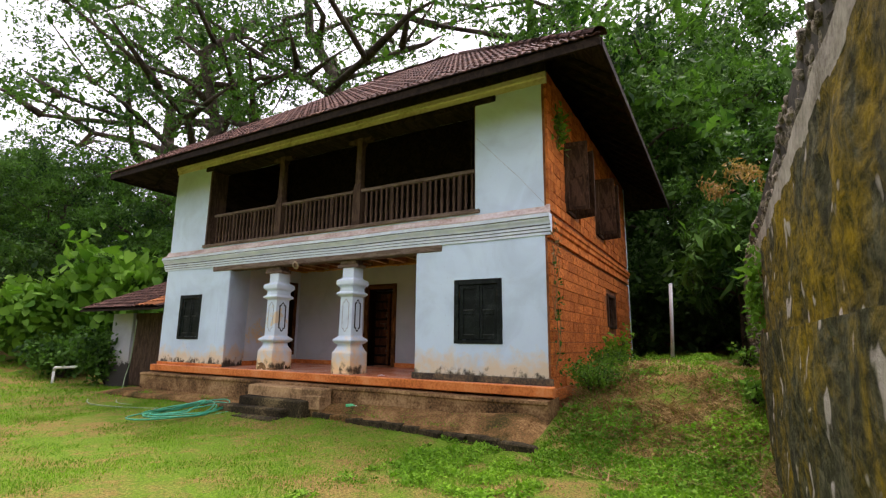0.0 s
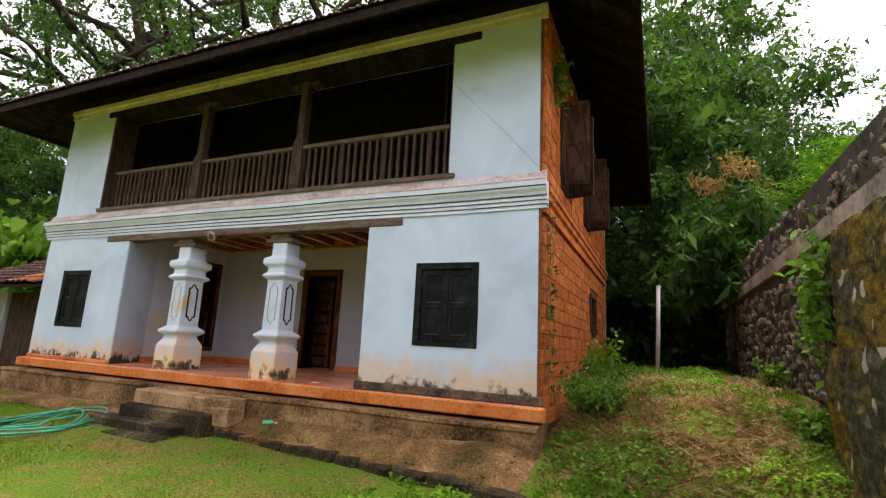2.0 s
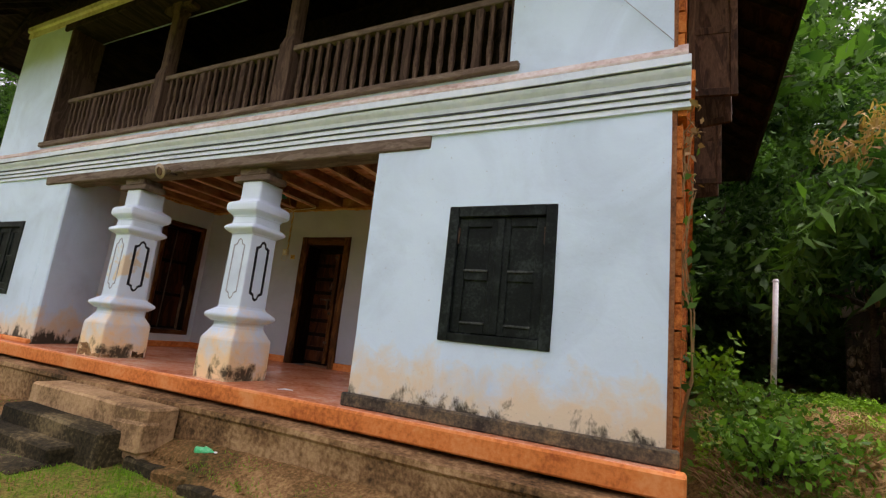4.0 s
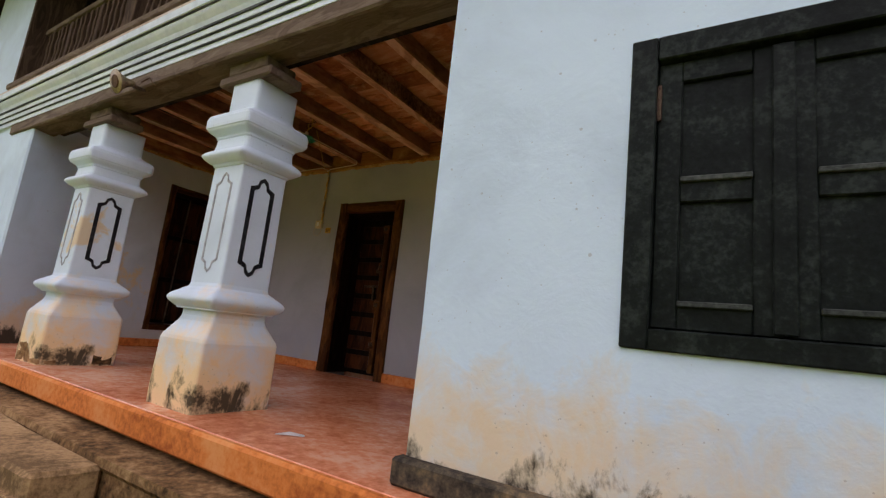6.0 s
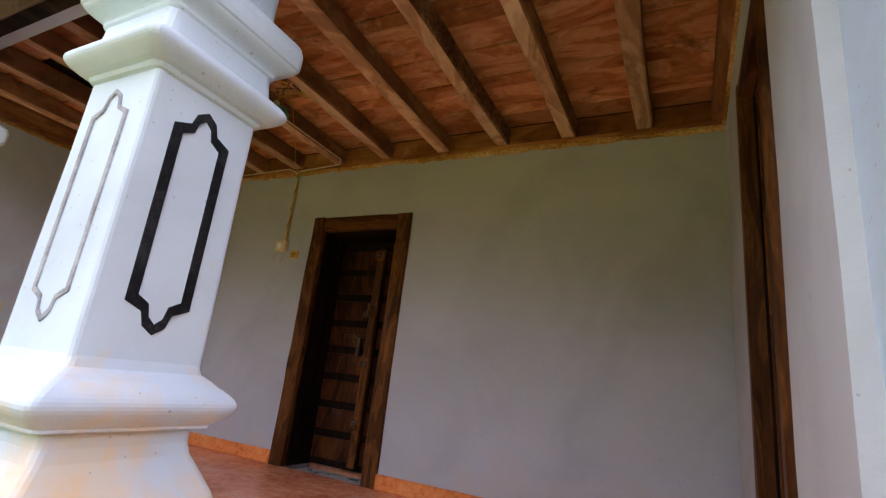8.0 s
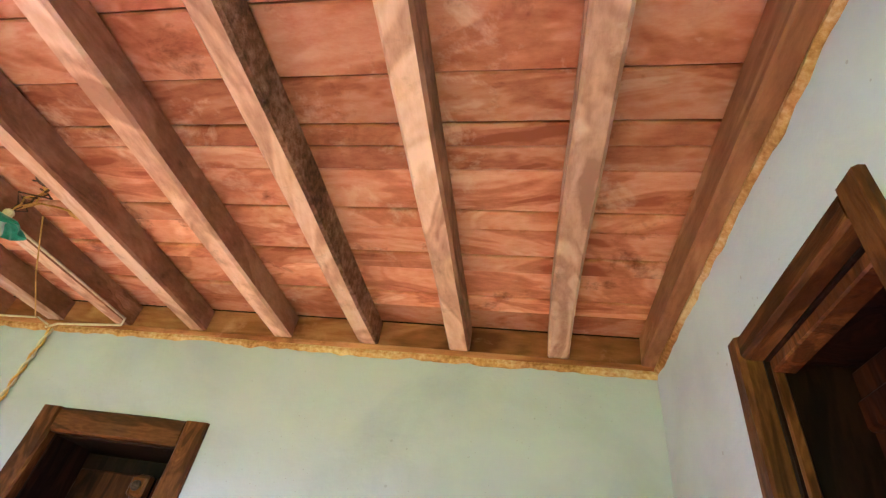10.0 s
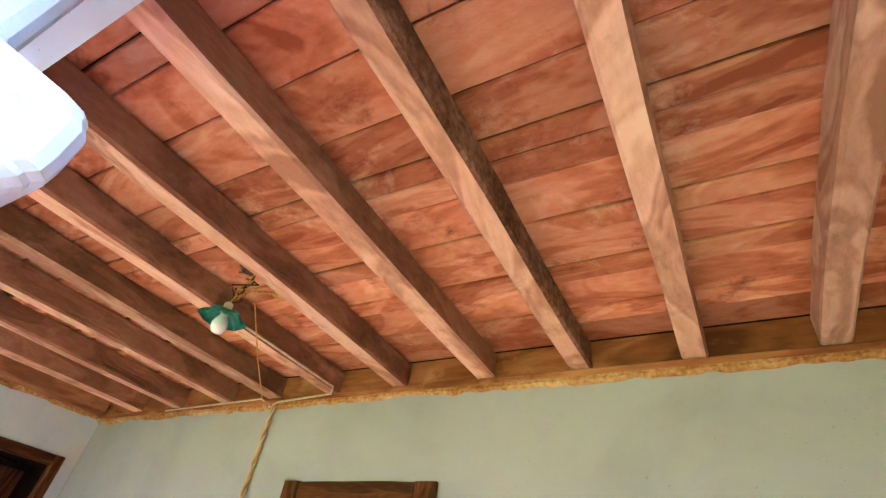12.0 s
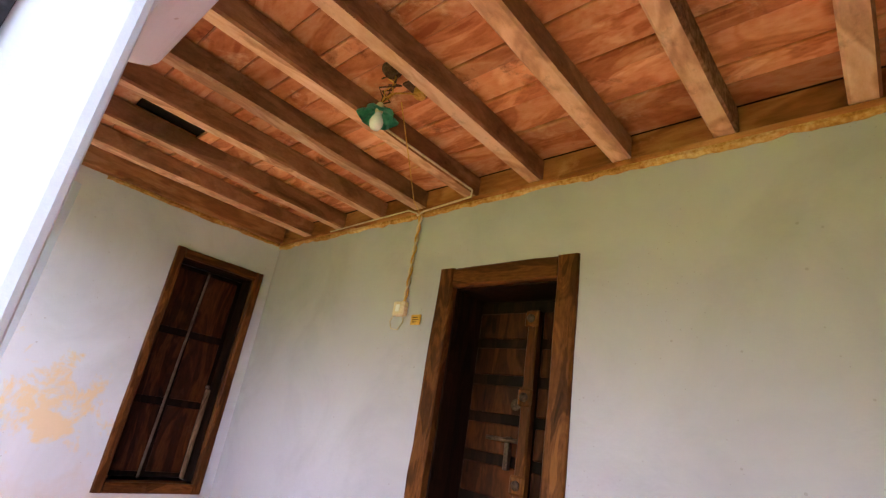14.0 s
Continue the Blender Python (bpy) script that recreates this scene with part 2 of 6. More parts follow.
M_FLOOR = speckled("red_oxide_floor", (0.52, 0.15, 0.062), (0.74, 0.275, 0.135), (0.80, 0.45, 0.30), 4, 0.27, relief=0.10, coarse=1.4)
M_ORANGE = speckled("orange_plinth_paint", (0.38, 0.10, 0.025), (0.66, 0.205, 0.05), (0.72, 0.29, 0.10), 5, 0.75, coarse=1.7)
M_DARKBASE = speckled("mouldy_base", (0.035, 0.03, 0.025), (0.10, 0.08, 0.055), (0.24, 0.17, 0.09), 7, 0.9, coarse=2.5)
M_PLINTH = speckled("weathered_plinth", (0.045, 0.028, 0.013), (0.20, 0.115, 0.050), (0.42, 0.27, 0.13), 5, 0.95, relief=0.6, distance=0.015, coarse=1.5)
M_STEP = speckled("weathered_step_stone", (0.16, 0.10, 0.048), (0.38, 0.24, 0.118), (0.52, 0.35, 0.18), 6, 0.9, relief=0.6, distance=0.012, coarse=2.0)
M_STEP_DARK = speckled("mould_black_step_stone", (0.014, 0.012, 0.007), (0.05, 0.040, 0.020), (0.19, 0.145, 0.07), 6, 0.9, relief=0.6, distance=0.012, coarse=1.6)
M_BRICK = speckled("laterite_block", (0.22, 0.055, 0.014), (0.50, 0.145, 0.030), (0.64, 0.23, 0.06), 9, 0.95, relief=0.8, distance=0.012, piece=0.22)
M_BRICKJ = speckled("laterite_block_joined", (0.22, 0.055, 0.014), (0.50, 0.145, 0.030), (0.64, 0.23, 0.06), 9, 0.95, relief=0.8, distance=0.012, island=0.22)
M_MORTAR = speckled("earth_mortar", (0.10, 0.04, 0.018), (0.22, 0.085, 0.035), (0.32, 0.14, 0.06), 12, 0.95)
M_TILE = speckled("clay_roof_tile", (0.022, 0.015, 0.013), (0.068, 0.033, 0.025), (0.15, 0.085, 0.065), 7, 0.85, piece=0.35, coarse=3)
M_TILEJ = speckled("clay_roof_tile_joined", (0.022, 0.015, 0.013), (0.068, 0.033, 0.025), (0.15, 0.085, 0.065), 7, 0.85, island=0.35, coarse=3)
M_TILE_NEW = speckled("orange_clay_tile", (0.30, 0.10, 0.04), (0.52, 0.19, 0.07), (0.62, 0.28, 0.13), 7, 0.85, island=0.3)
M_OLDWOOD = wood("weathered_timber", (0.085, 0.058, 0.042), (0.135, 0.097, 0.071), (0.20, 0.155, 0.118), "x", 0.8, 16, stains=0.55)
M_OLDWOOD_PALE = wood("bare_grey_timber", (0.06, 0.035, 0.02), (0.14, 0.085, 0.05), (0.24, 0.16, 0.10), "z", 0.8, 14)
M_OLDWOOD_Z = wood("weathered_upright_timber", (0.03, 0.019, 0.013), (0.062, 0.038, 0.025), (0.11, 0.073, 0.05), "z", 0.75, 16)
M_SHUTTERWOOD = wood("brown_shutter_timber", (0.018, 0.010, 0.006), (0.055, 0.029, 0.016), (0.12, 0.07, 0.04), "z", 0.75, 14)
# near-black timber: the shade of balcony, eaves and rooms is put into its colour
M_DARKWOOD = wood("shade_dark_timber", (0.008, 0.005, 0.004), (0.02, 0.013, 0.009), (0.045, 0.03, 0.02), "y", 0.8, 12)
M_JOIST = wood("joist_timber", (0.34, 0.17, 0.092), (0.56, 0.325, 0.19), (0.70, 0.475, 0.315), "y", 0.65, 6, 0.3, 0.28, stains=0.6, figure=0.055, stretch=0.3, swirl=2.0)
# bark wane of the joists, also darkened for the shade on their sides
M_WANE = wood("joist_shaded_bark_wane", (0.12, 0.052, 0.025), (0.235, 0.108, 0.052), (0.36, 0.18, 0.096), "y", 0.85, 7, 0.3, 0.25, stains=0.35, relief=0.7, figure=0.02, stretch=0.4)
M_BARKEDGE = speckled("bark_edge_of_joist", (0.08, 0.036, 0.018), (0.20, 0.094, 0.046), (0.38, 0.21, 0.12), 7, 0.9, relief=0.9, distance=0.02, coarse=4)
M_BOARD = wood("ceiling_board", (0.33, 0.098, 0.036), (0.57, 0.222, 0.092), (0.72, 0.395, 0.22), "x", 0.6, 5.0, 0.30, stains=1.0, figure=0.035, stretch=0.42, swirl=2.4)
M_TRIM = wood("ochre_wall_plate", (0.13, 0.042, 0.012), (0.29, 0.105, 0.030), (0.47, 0.215, 0.075), "x", 0.7, 5, stains=0.6)
M_TRIM_Y = wood("dark_edge_joist", (0.16, 0.062, 0.024), (0.30, 0.128, 0.050), (0.47, 0.235, 0.105), "y", 0.75, 6, stains=0.5)
M_OCHREFILL = speckled("ochre_stained_mortar", (0.26, 0.11, 0.025), (0.48, 0.25, 0.07), (0.66, 0.46, 0.22), 9, 0.9, relief=0.7, distance=0.01, coarse=3)
M_DOORFRAME = wood("door_frame_timber", (0.030, 0.009, 0.0015), (0.085, 0.028, 0.006), (0.20, 0.078, 0.018), "z", 0.5, 15, stains=0.25)
M_DOORFRAME_X = wood("door_lintel_timber", (0.030, 0.009, 0.0015), (0.085, 0.028, 0.006), (0.20, 0.078, 0.018), "x", 0.5, 15, stains=0.25)
# far darker than the frame timber: shade of the deep reveal painted in
M_LINING = wood("shaded_door_lining_timber", (0.002, 0.001, 0.0005), (0.008, 0.003, 0.0012), (0.022, 0.008, 0.003), "z", 0.7, 12)
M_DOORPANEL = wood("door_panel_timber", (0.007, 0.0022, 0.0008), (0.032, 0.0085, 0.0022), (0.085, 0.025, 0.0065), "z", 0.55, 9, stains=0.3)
M_SHUTTER = speckled("black_green_paint", (0.003, 0.005, 0.0042), (0.007, 0.0105, 0.0092), (0.026, 0.035, 0.031), 9, 0.55, relief=0.3)
# paler worn black, with the highlight on the rail tops painted in
M_LEDGEHIGHLIGHT = speckled("worn_black_highlight_paint", (0.018, 0.022, 0.020), (0.05, 0.058, 0.053), (0.10, 0.11, 0.10), 12, 0.6, relief=0.2)
M_BLACK = speckled("black_paint", (0.008, 0.008, 0.010), (0.016, 0.017, 0.020), (0.04, 0.04, 0.045), 20, 0.7)
M_GREYLINE = speckled("grey_outline_paint", (0.22, 0.23, 0.25), (0.34, 0.35, 0.37), (0.45, 0.46, 0.48), 20, 0.8)
M_WALLRENDER = mossy_stone("mossy_render", 0.0)
M_WALLFOOT = mossy_stone("dark_mossy_footing", 0.05)
M_STONE = speckled("rubble_stone", (0.05, 0.044, 0.032), (0.155, 0.135, 0.10), (0.36, 0.31, 0.24), 5, 0.95, relief=0.8, distance=0.02, piece=0.35)
M_MORTARBAND = speckled("cement_coping", (0.16, 0.14, 0.11), (0.30, 0.27, 0.22), (0.42, 0.38, 0.31), 4, 0.95, relief=0.6, distance=0.015)
# dark core colour stands in for the shade between the rubble stones
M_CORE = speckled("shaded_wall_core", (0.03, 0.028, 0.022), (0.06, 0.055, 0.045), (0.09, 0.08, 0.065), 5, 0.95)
M_LAWN = lawn("lawn_and_soil")
M_EARTH = speckled("trodden_earth", (0.05, 0.044, 0.012), (0.175, 0.096, 0.034), (0.38, 0.235, 0.10), 7, 0.95, relief=0.8, distance=0.02, coarse=1.6)
M_BARK = speckled("tree_bark", (0.018, 0.014, 0.010), (0.05, 0.04, 0.03), (0.11, 0.09, 0.07), 6, 0.95, relief=0.8, distance=0.02)
M_LEAF = leafy("forest_leaf", (0.010, 0.036, 0.009), (0.105, 0.225, 0.036))
M_LEAF_WALL = leafy("wall_weed_leaf", (0.03, 0.085, 0.012), (0.13, 0.27, 0.03))
M_WEED = leafy("weed_leaf", (0.07, 0.18, 0.012), (0.23, 0.43, 0.032))
# darker leaf colour holds the shade under the trees
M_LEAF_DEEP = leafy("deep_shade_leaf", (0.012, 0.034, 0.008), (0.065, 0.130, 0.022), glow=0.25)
M_LEAF_TALL = leafy("canopy_leaf", (0.014, 0.045, 0.010), (0.085, 0.18, 0.03), glow=0.35)
M_LEAF_FRESH = leafy("fresh_leaf", (0.06, 0.16, 0.018), (0.20, 0.38, 0.045))
M_LEAF_BROWN = leafy("young_copper_leaf", (0.20, 0.10, 0.03), (0.42, 0.27, 0.11))
M_GRASS = leafy("grass_blade", (0.075, 0.19, 0.007), (0.18, 0.36, 0.016), glow=0.25)
M_STRAW = leafy("dry_stem", (0.20, 0.12, 0.05), (0.40, 0.28, 0.13), 0.8, 0.1)
M_HOSE = speckled("green_hose_plastic", (0.02, 0.20, 0.11), (0.03, 0.33, 0.19), (0.06, 0.45, 0.28), 8, 0.4, relief=0.1)
M_PALEHOSE = speckled("faded_hose_plastic", (0.13, 0.19, 0.10), (0.20, 0.27, 0.15), (0.28, 0.34, 0.20), 8, 0.5, relief=0.1)
M_PVC = speckled("white_pvc", (0.55, 0.55, 0.53), (0.72, 0.72, 0.70), (0.78, 0.78, 0.77), 6, 0.45, relief=0.1)
M_GREENPLASTIC = speckled("green_petal_plastic", (0.03, 0.26, 0.16), (0.06, 0.40, 0.26), (0.14, 0.52, 0.38), 10, 0.35, relief=0.1)
M_BOTTLE = speckled("bright_green_plastic", (0.02, 0.35, 0.12), (0.04, 0.52, 0.20), (0.35, 0.70, 0.45), 14, 0.3, relief=0.1)
M_BULB = speckled("milky_bulb_glass", (0.74, 0.74, 0.73), (0.80, 0.80, 0.79), (0.84, 0.84, 0.83), 10, 0.15, relief=0.02)
M_IVORY = speckled("aged_ivory_plastic", (0.52, 0.42, 0.25), (0.66, 0.56, 0.37), (0.74, 0.66, 0.48), 12, 0.5, relief=0.1)
M_AMBER = speckled("amber_plastic", (0.40, 0.20, 0.03), (0.60, 0.34, 0.06), (0.70, 0.46, 0.12), 20, 0.5, relief=0.1)
M_WIRE = speckled("cream_cable", (0.42, 0.32, 0.19), (0.58, 0.47, 0.30), (0.66, 0.56, 0.40), 20, 0.6, relief=0.1)
M_DARKWIRE = speckled("dark_cable", (0.04, 0.022, 0.012), (0.085, 0.045, 0.024), (0.15, 0.09, 0.05), 20, 0.6, relief=0.1)
M_IRON = speckled("old_iron", (0.03, 0.02, 0.014), (0.075, 0.05, 0.035), (0.14, 0.10, 0.07), 20, 0.55, 0.7)
M_BRASS = speckled("tarnished_horn_metal", (0.12, 0.085, 0.05), (0.28, 0.21, 0.13), (0.40, 0.32, 0.21), 14, 0.45, 0.4)
M_PAPER = speckled("white_paper", (0.70, 0.70, 0.68), (0.80, 0.80, 0.78), (0.85, 0.85, 0.84), 20, 0.8, relief=0.1)

# ---- building helpers ----
def link(name, bm, material, parent=None, label="", smooth=False):
    me = bpy.data.meshes.new(name)
    bmesh.ops.recalc_face_normals(bm, faces=bm.faces)
    if smooth:
        for f in bm.faces:
            f.smooth = True
    bm.to_mesh(me)
    bm.free()
    me.materials.append(material)
    ob = new(name, me)
    if parent:
        ob.parent = parent
    if label:
        tagged(ob, label)
    return ob


def part(name, bm, material, parent, label="", smooth=False):
    return link(name, bm, material, parent, label, smooth)


def structure(name, bm, material, label, category, smooth=False):
    return tagged(link(name, bm, material, None, label, smooth), category=category, kind="structure")


def empty(name, x, y, z, label, category, group="", kind=""):
    ob = new(name)
    ob.empty_display_size = 0.1
    ob.location = (x, y, z)
    return tagged(ob, label, category, group, kind)


def box(bm, x0, x1, y0, y1, z0, z1, bevel=0.0, jitter=0.0):
    vs = [bm.verts.new((x, y, z)) for z in (z0, z1) for y in (y0, y1) for x in (x0, x1)]
    fs = [bm.faces.new([vs[i] for i in f]) for f in ((0, 2, 3, 1), (4, 5, 7, 6), (0, 1, 5, 4), (2, 6, 7, 3), (0, 4, 6, 2), (1, 3, 7, 5))]
    if jitter:
        for v in vs:
            v.co += Vector((random.uniform(-1, 1), random.uniform(-1, 1), random.uniform(-1, 1))) * jitter
    if bevel:
        edges = {e for f in fs for e in f.edges}
        bmesh.ops.bevel(bm, geom=list(edges), offset=bevel, segments=1, affect="EDGES")
    return bm


def boxes(*rows, bevel=0.0, jitter=0.0):
    bm = bmesh.new()
    for r in rows:
        box(bm, *r, bevel=bevel, jitter=jitter)
    return bm


def tube(bm, points, radii, sides=8, caps=True):
    """A round tube along a line of points."""
    points = [Vector(p) for p in points]
    if isinstance(radii, (int, float)):
        radii = [radii] * len(points)
    rings, side = [], None
    for i, p in enumerate(points):
        way = (points[min(i + 1, len(points) - 1)] - points[max(i - 1, 0)]).normalized()
        if side is None:
            side = way.orthogonal().normalized()
        side = (side - way * side.dot(way)).normalized()
        up = way.cross(side)
        rings.append([bm.verts.new(p + (side * math.cos(a) + up * math.sin(a)) * radii[i]) for a in (2 * math.pi * k / sides for k in range(sides))])
    for a, b in zip(rings, rings[1:]):
        for k in range(sides):
            bm.faces.new((a[k], a[(k + 1) % sides], b[(k + 1) % sides], b[k]))
    if caps:
        bm.faces.new(rings[0][::-1])
        bm.faces.new(rings[-1])
    return bm


def lathe(bm, profile, sides=16, at=(0, 0, 0)):
    rings = [[bm.verts.new((at[0] + r * math.cos(2 * math.pi * k / sides), at[1] + r * math.sin(2 * math.pi * k / sides), at[2] + z)) for k in range(sides)] for r, z in profile]
    for a, b in zip(rings, rings[1:]):
        for k in range(sides):
            bm.faces.new((a[k], a[(k + 1) % sides], b[(k + 1) % sides], b[k]))
    bm.faces.new(rings[0][::-1])
    bm.faces.new(rings[-1])
    return bm


def pierced(u_range, z_range, holes, t_range, axis, waver=0.006):
    """A wall of thickness t_range along 'x' or 'y' (the way it runs), with holes (u0, u1, z0, z1) right through it."""
    us = sorted({*u_range, *(h[k] for h in holes for k in (0, 1))})
    zs = sorted({*z_range, *(h[k] for h in holes for k in (2, 3))})
    us = [u for u in us if u_range[0] <= u <= u_range[1]]
    zs = [z for z in zs if z_range[0] <= z <= z_range[1]]
    def fine(vals, step):
        out = [vals[0]]
        for a, b in zip(vals, vals[1:]):
            n = max(1, round((b - a) / step))
            out += [a + (b - a) * k / n for k in range(1, n + 1)]
        return out
    us, zs = fine(us, 0.35), fine(zs, 0.35)
    def solid(i, j):
        if not (0 <= i < len(us) - 1 and 0 <= j < len(zs) - 1):
            return False
        u, z = (us[i] + us[i + 1]) / 2, (zs[j] + zs[j + 1]) / 2
        return not any(h[0] < u < h[1] and h[2] < z < h[3] for h in holes)
    bm, made = bmesh.new(), {}
    def vert(i, j, k):
        if (i, j, k) not in made:
            u, z, t = us[i], zs[j], t_range[k]
            wob = noise.noise(Vector((u * 0.9, z * 0.9, t * 5))) * waver * 2
            u += noise.noise(Vector((z * 2.3, u * 3.1, 7.0))) * waver
            made[i, j, k] = bm.verts.new((u, t + wob, z) if axis == "x" else (t + wob, u, z))
        return made[i, j, k]
    for i in range(len(us) - 1):
        for j in range(len(zs) - 1):
            if not solid(i, j):
                continue
            for k in (0, 1):
                bm.faces.new([vert(i, j, k), vert(i + 1, j, k), vert(i + 1, j + 1, k), vert(i, j + 1, k)])
            for di, dj, a, b in ((-1, 0, (i, j), (i, j + 1)), (1, 0, (i + 1, j), (i + 1, j + 1)), (0, -1, (i, j), (i + 1, j)), (0, 1, (i, j + 1), (i + 1, j + 1))):
                if not solid(i + di, j + dj):
                    bm.faces.new([vert(*a, 0), vert(*b, 0), vert(*b, 1), vert(*a, 1)])
    return bm


def extruded(profile, x0, x1):
    """A moulding: (y, z) outline carried from x0 to x1."""
    bm = bmesh.new()
    n = max(1, round((x1 - x0) / 0.5))
    rings = []
    for i in range(n + 1):
        x = x0 + (x1 - x0) * i / n
        w = noise.noise(Vector((x * 0.7, 3.0, 0.0))) * 0.012
        rings.append([bm.verts.new((x, y + w * 0.4, z + w)) for y, z in profile])
    k = len(profile)
    for a, b in zip(rings, rings[1:]):
        for i in range(k):
            bm.faces.new((a[i], a[(i + 1) % k], b[(i + 1) % k], b[i]))
    bm.faces.new(rings[0])
    bm.faces.new(rings[-1])
    return bm


def turned(bm, m):
    bmesh.ops.transform(bm, matrix=m, verts=bm.verts)
    return bm


# ---- the house: main sizes ----
FRONT, BACK, EAST, WEST = 7.38, 14.8, -2.27, -12.35
THICK = 0.45
PORCH_Z, PORCH_BACK, PORCH_W, PORCH_E = 0.78, 9.97, -10.28, -4.78
CEIL = 3.46
WIN_R = (-3.96, -3.08, 1.385, 2.455)
WIN_L = (-11.69, -10.86, 1.385, 2.455)
PORCH = (-10.20, -4.74, PORCH_Z - 0.2, 3.16)
BALCONY = (-10.95, -3.56, 3.62, 5.60)
SIDE_WIN = (11.8, 12.75, 1.75, 2.55)
SIDE_UP = [(8.45, 9.15, 3.74, 5.02), (11.0, 11.7, 3.80, 5.08)]

wall_south = structure("wall_south", pierced((WEST, EAST - 0.065), (0.70, 6.0), [WIN_R, WIN_L, PORCH, BALCONY], (FRONT, FRONT + THICK), "x"),
                       M_PLASTER, "bluish white lime-washed front wall with ochre splash stains", "wall")
wall_east = structure("wall_east", pierced((FRONT + 0.01, BACK), (0.2, 6.0), [SIDE_WIN, *SIDE_UP], (EAST - 0.38, EAST - 0.03), "y"),
                      M_MORTAR, "unplastered laterite side wall with earth mortar", "wall")
structure("wall_west", pierced((FRONT + THICK, BACK), (0.0, 6.0), [], (WEST, WEST + 0.4), "y"), M_PLASTER, "white plastered side wall", "wall")
structure("wall_north", pierced((WEST, EAST - 0.03), (0.0, 6.0), [], (BACK, BACK + 0.4), "x"), M_PLASTER, "plain back wall of the house", "wall")

DOOR_BACK = (-7.84, -7.09, PORCH_Z, 2.69)
DOOR_WEST = (9.133, 9.797, 1.073, 2.877)
DOOR_EAST = (8.425, 9.005, PORCH_Z, 2.882)
def wider(d):
    return (d[0] - 0.05, d[1] + 0.05, d[2] - 0.05, d[3] + 0.05)
# back and east walls differ in tone by the light painted into them
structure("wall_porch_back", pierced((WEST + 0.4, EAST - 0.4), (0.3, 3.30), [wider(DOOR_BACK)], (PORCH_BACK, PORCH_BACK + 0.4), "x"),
          M_PORCH_PLASTER, "plastered back wall of the porch, porch shade put into its greyed colour", "wall")
structure("wall_porch_west", pierced((FRONT + THICK, PORCH_BACK), (0.3, 3.30), [wider(DOOR_WEST)], (PORCH_W - 0.35, PORCH_W), "y"),
          M_PORCH_WEST, "white plastered end wall of the porch with flaking ochre patches", "wall")
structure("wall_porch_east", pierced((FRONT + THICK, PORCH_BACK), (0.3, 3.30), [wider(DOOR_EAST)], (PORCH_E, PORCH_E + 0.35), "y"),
          M_PORCH_EAST, "plastered end wall of the porch, its brighter light put into a paler colour", "wall")
# balcony shade painted in: near-black back wall
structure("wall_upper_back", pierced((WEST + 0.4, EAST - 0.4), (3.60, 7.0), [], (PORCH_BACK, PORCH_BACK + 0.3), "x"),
          M_DARKWOOD, "timber wall at the back of the balcony, shade put into its near-black colour", "wall")

floor = structure("floor", boxes((WEST, EAST, 7.23, PORCH_BACK + 0.02, PORCH_Z - 0.14, PORCH_Z), bevel=0.012), M_FLOOR, "worn red oxide porch floor", "floor")
structure("floor_house", boxes((WEST + 0.4, EAST - 0.4, PORCH_BACK + 0.4, BACK, 0.3, PORCH_Z)), M_FLOOR, "red oxide floor of the dark room behind the door", "floor")
structure("floor_upper", boxes((WEST + 0.02, EAST - 0.4, FRONT + 0.46, BACK, 3.50, 3.60)), M_DARKWOOD, "plank floor of the balcony, shade put into its near-black colour", "floor")
structure("trim_plinth_band", boxes((WEST - 0.02, EAST + 0.05, 7.20, 7.36, PORCH_Z - 0.155, PORCH_Z - 0.004), bevel=0.015), M_ORANGE, "orange painted plinth band", "trim")
structure("trim_plinth_ledge", extruded([(7.6, 0.0), (7.08, 0.0), (7.05, 0.30), (7.045, 0.52), (7.025, 0.545), (7.03, 0.585), (7.6, 0.60)], WEST - 0.1, EAST + 0.02), M_PLINTH,
          "dark weathered plinth below the floor", "plinth")
structure("baseboard_front", boxes((PORCH[1] - 0.03, EAST + 0.01, 7.325, 7.40, PORCH_Z, PORCH_Z + 0.105), bevel=0.012), M_DARKBASE, "mould-blackened base course", "baseboard")
structure("baseboard_front_left", boxes((WEST - 0.005, -9.91, 7.345, 7.40, PORCH_Z, PORCH_Z + 0.06), bevel=0.012), M_ORANGE, "faded orange base course", "baseboard")
structure("baseboard_porch_back", boxes((PORCH_W, DOOR_BACK[0] - 0.12, 9.945, 9.975, PORCH_Z, PORCH_Z + 0.10), (DOOR_BACK[1] + 0.12, PORCH_E, 9.945, 9.975, PORCH_Z, PORCH_Z + 0.10), bevel=0.008),
          M_ORANGE, "red painted skirting of the porch", "baseboard")
structure("baseboard_porch_west", boxes((PORCH_W, PORCH_W + 0.025, 7.85, 9.94, PORCH_Z, PORCH_Z + 0.10), bevel=0.008), M_ORANGE, "red painted skirting of the porch", "baseboard")

bm = bmesh.new()
jamb = [(-9.915, 7.381), (-9.902, 7.400), (-10.10, 7.84), (-10.285, 8.26), (-10.36, 8.26), (-10.36, 7.86), (-10.208, 7.86), (-10.208, 7.381)]
low, high = ([bm.verts.new((x, y, z)) for x, y in jamb] for z in (PORCH_Z - 0.02, 3.155))
for k in range(len(jamb)):
    bm.faces.new((low[k], low[(k + 1) % len(jamb)], high[(k + 1) % len(jamb)], high[k]))
bm.faces.new(low[::-1])
bm.faces.new(high)
structure("wall_porch_splay", bm, M_PLASTER, "white plastered splayed return of the porch opening", "wall")

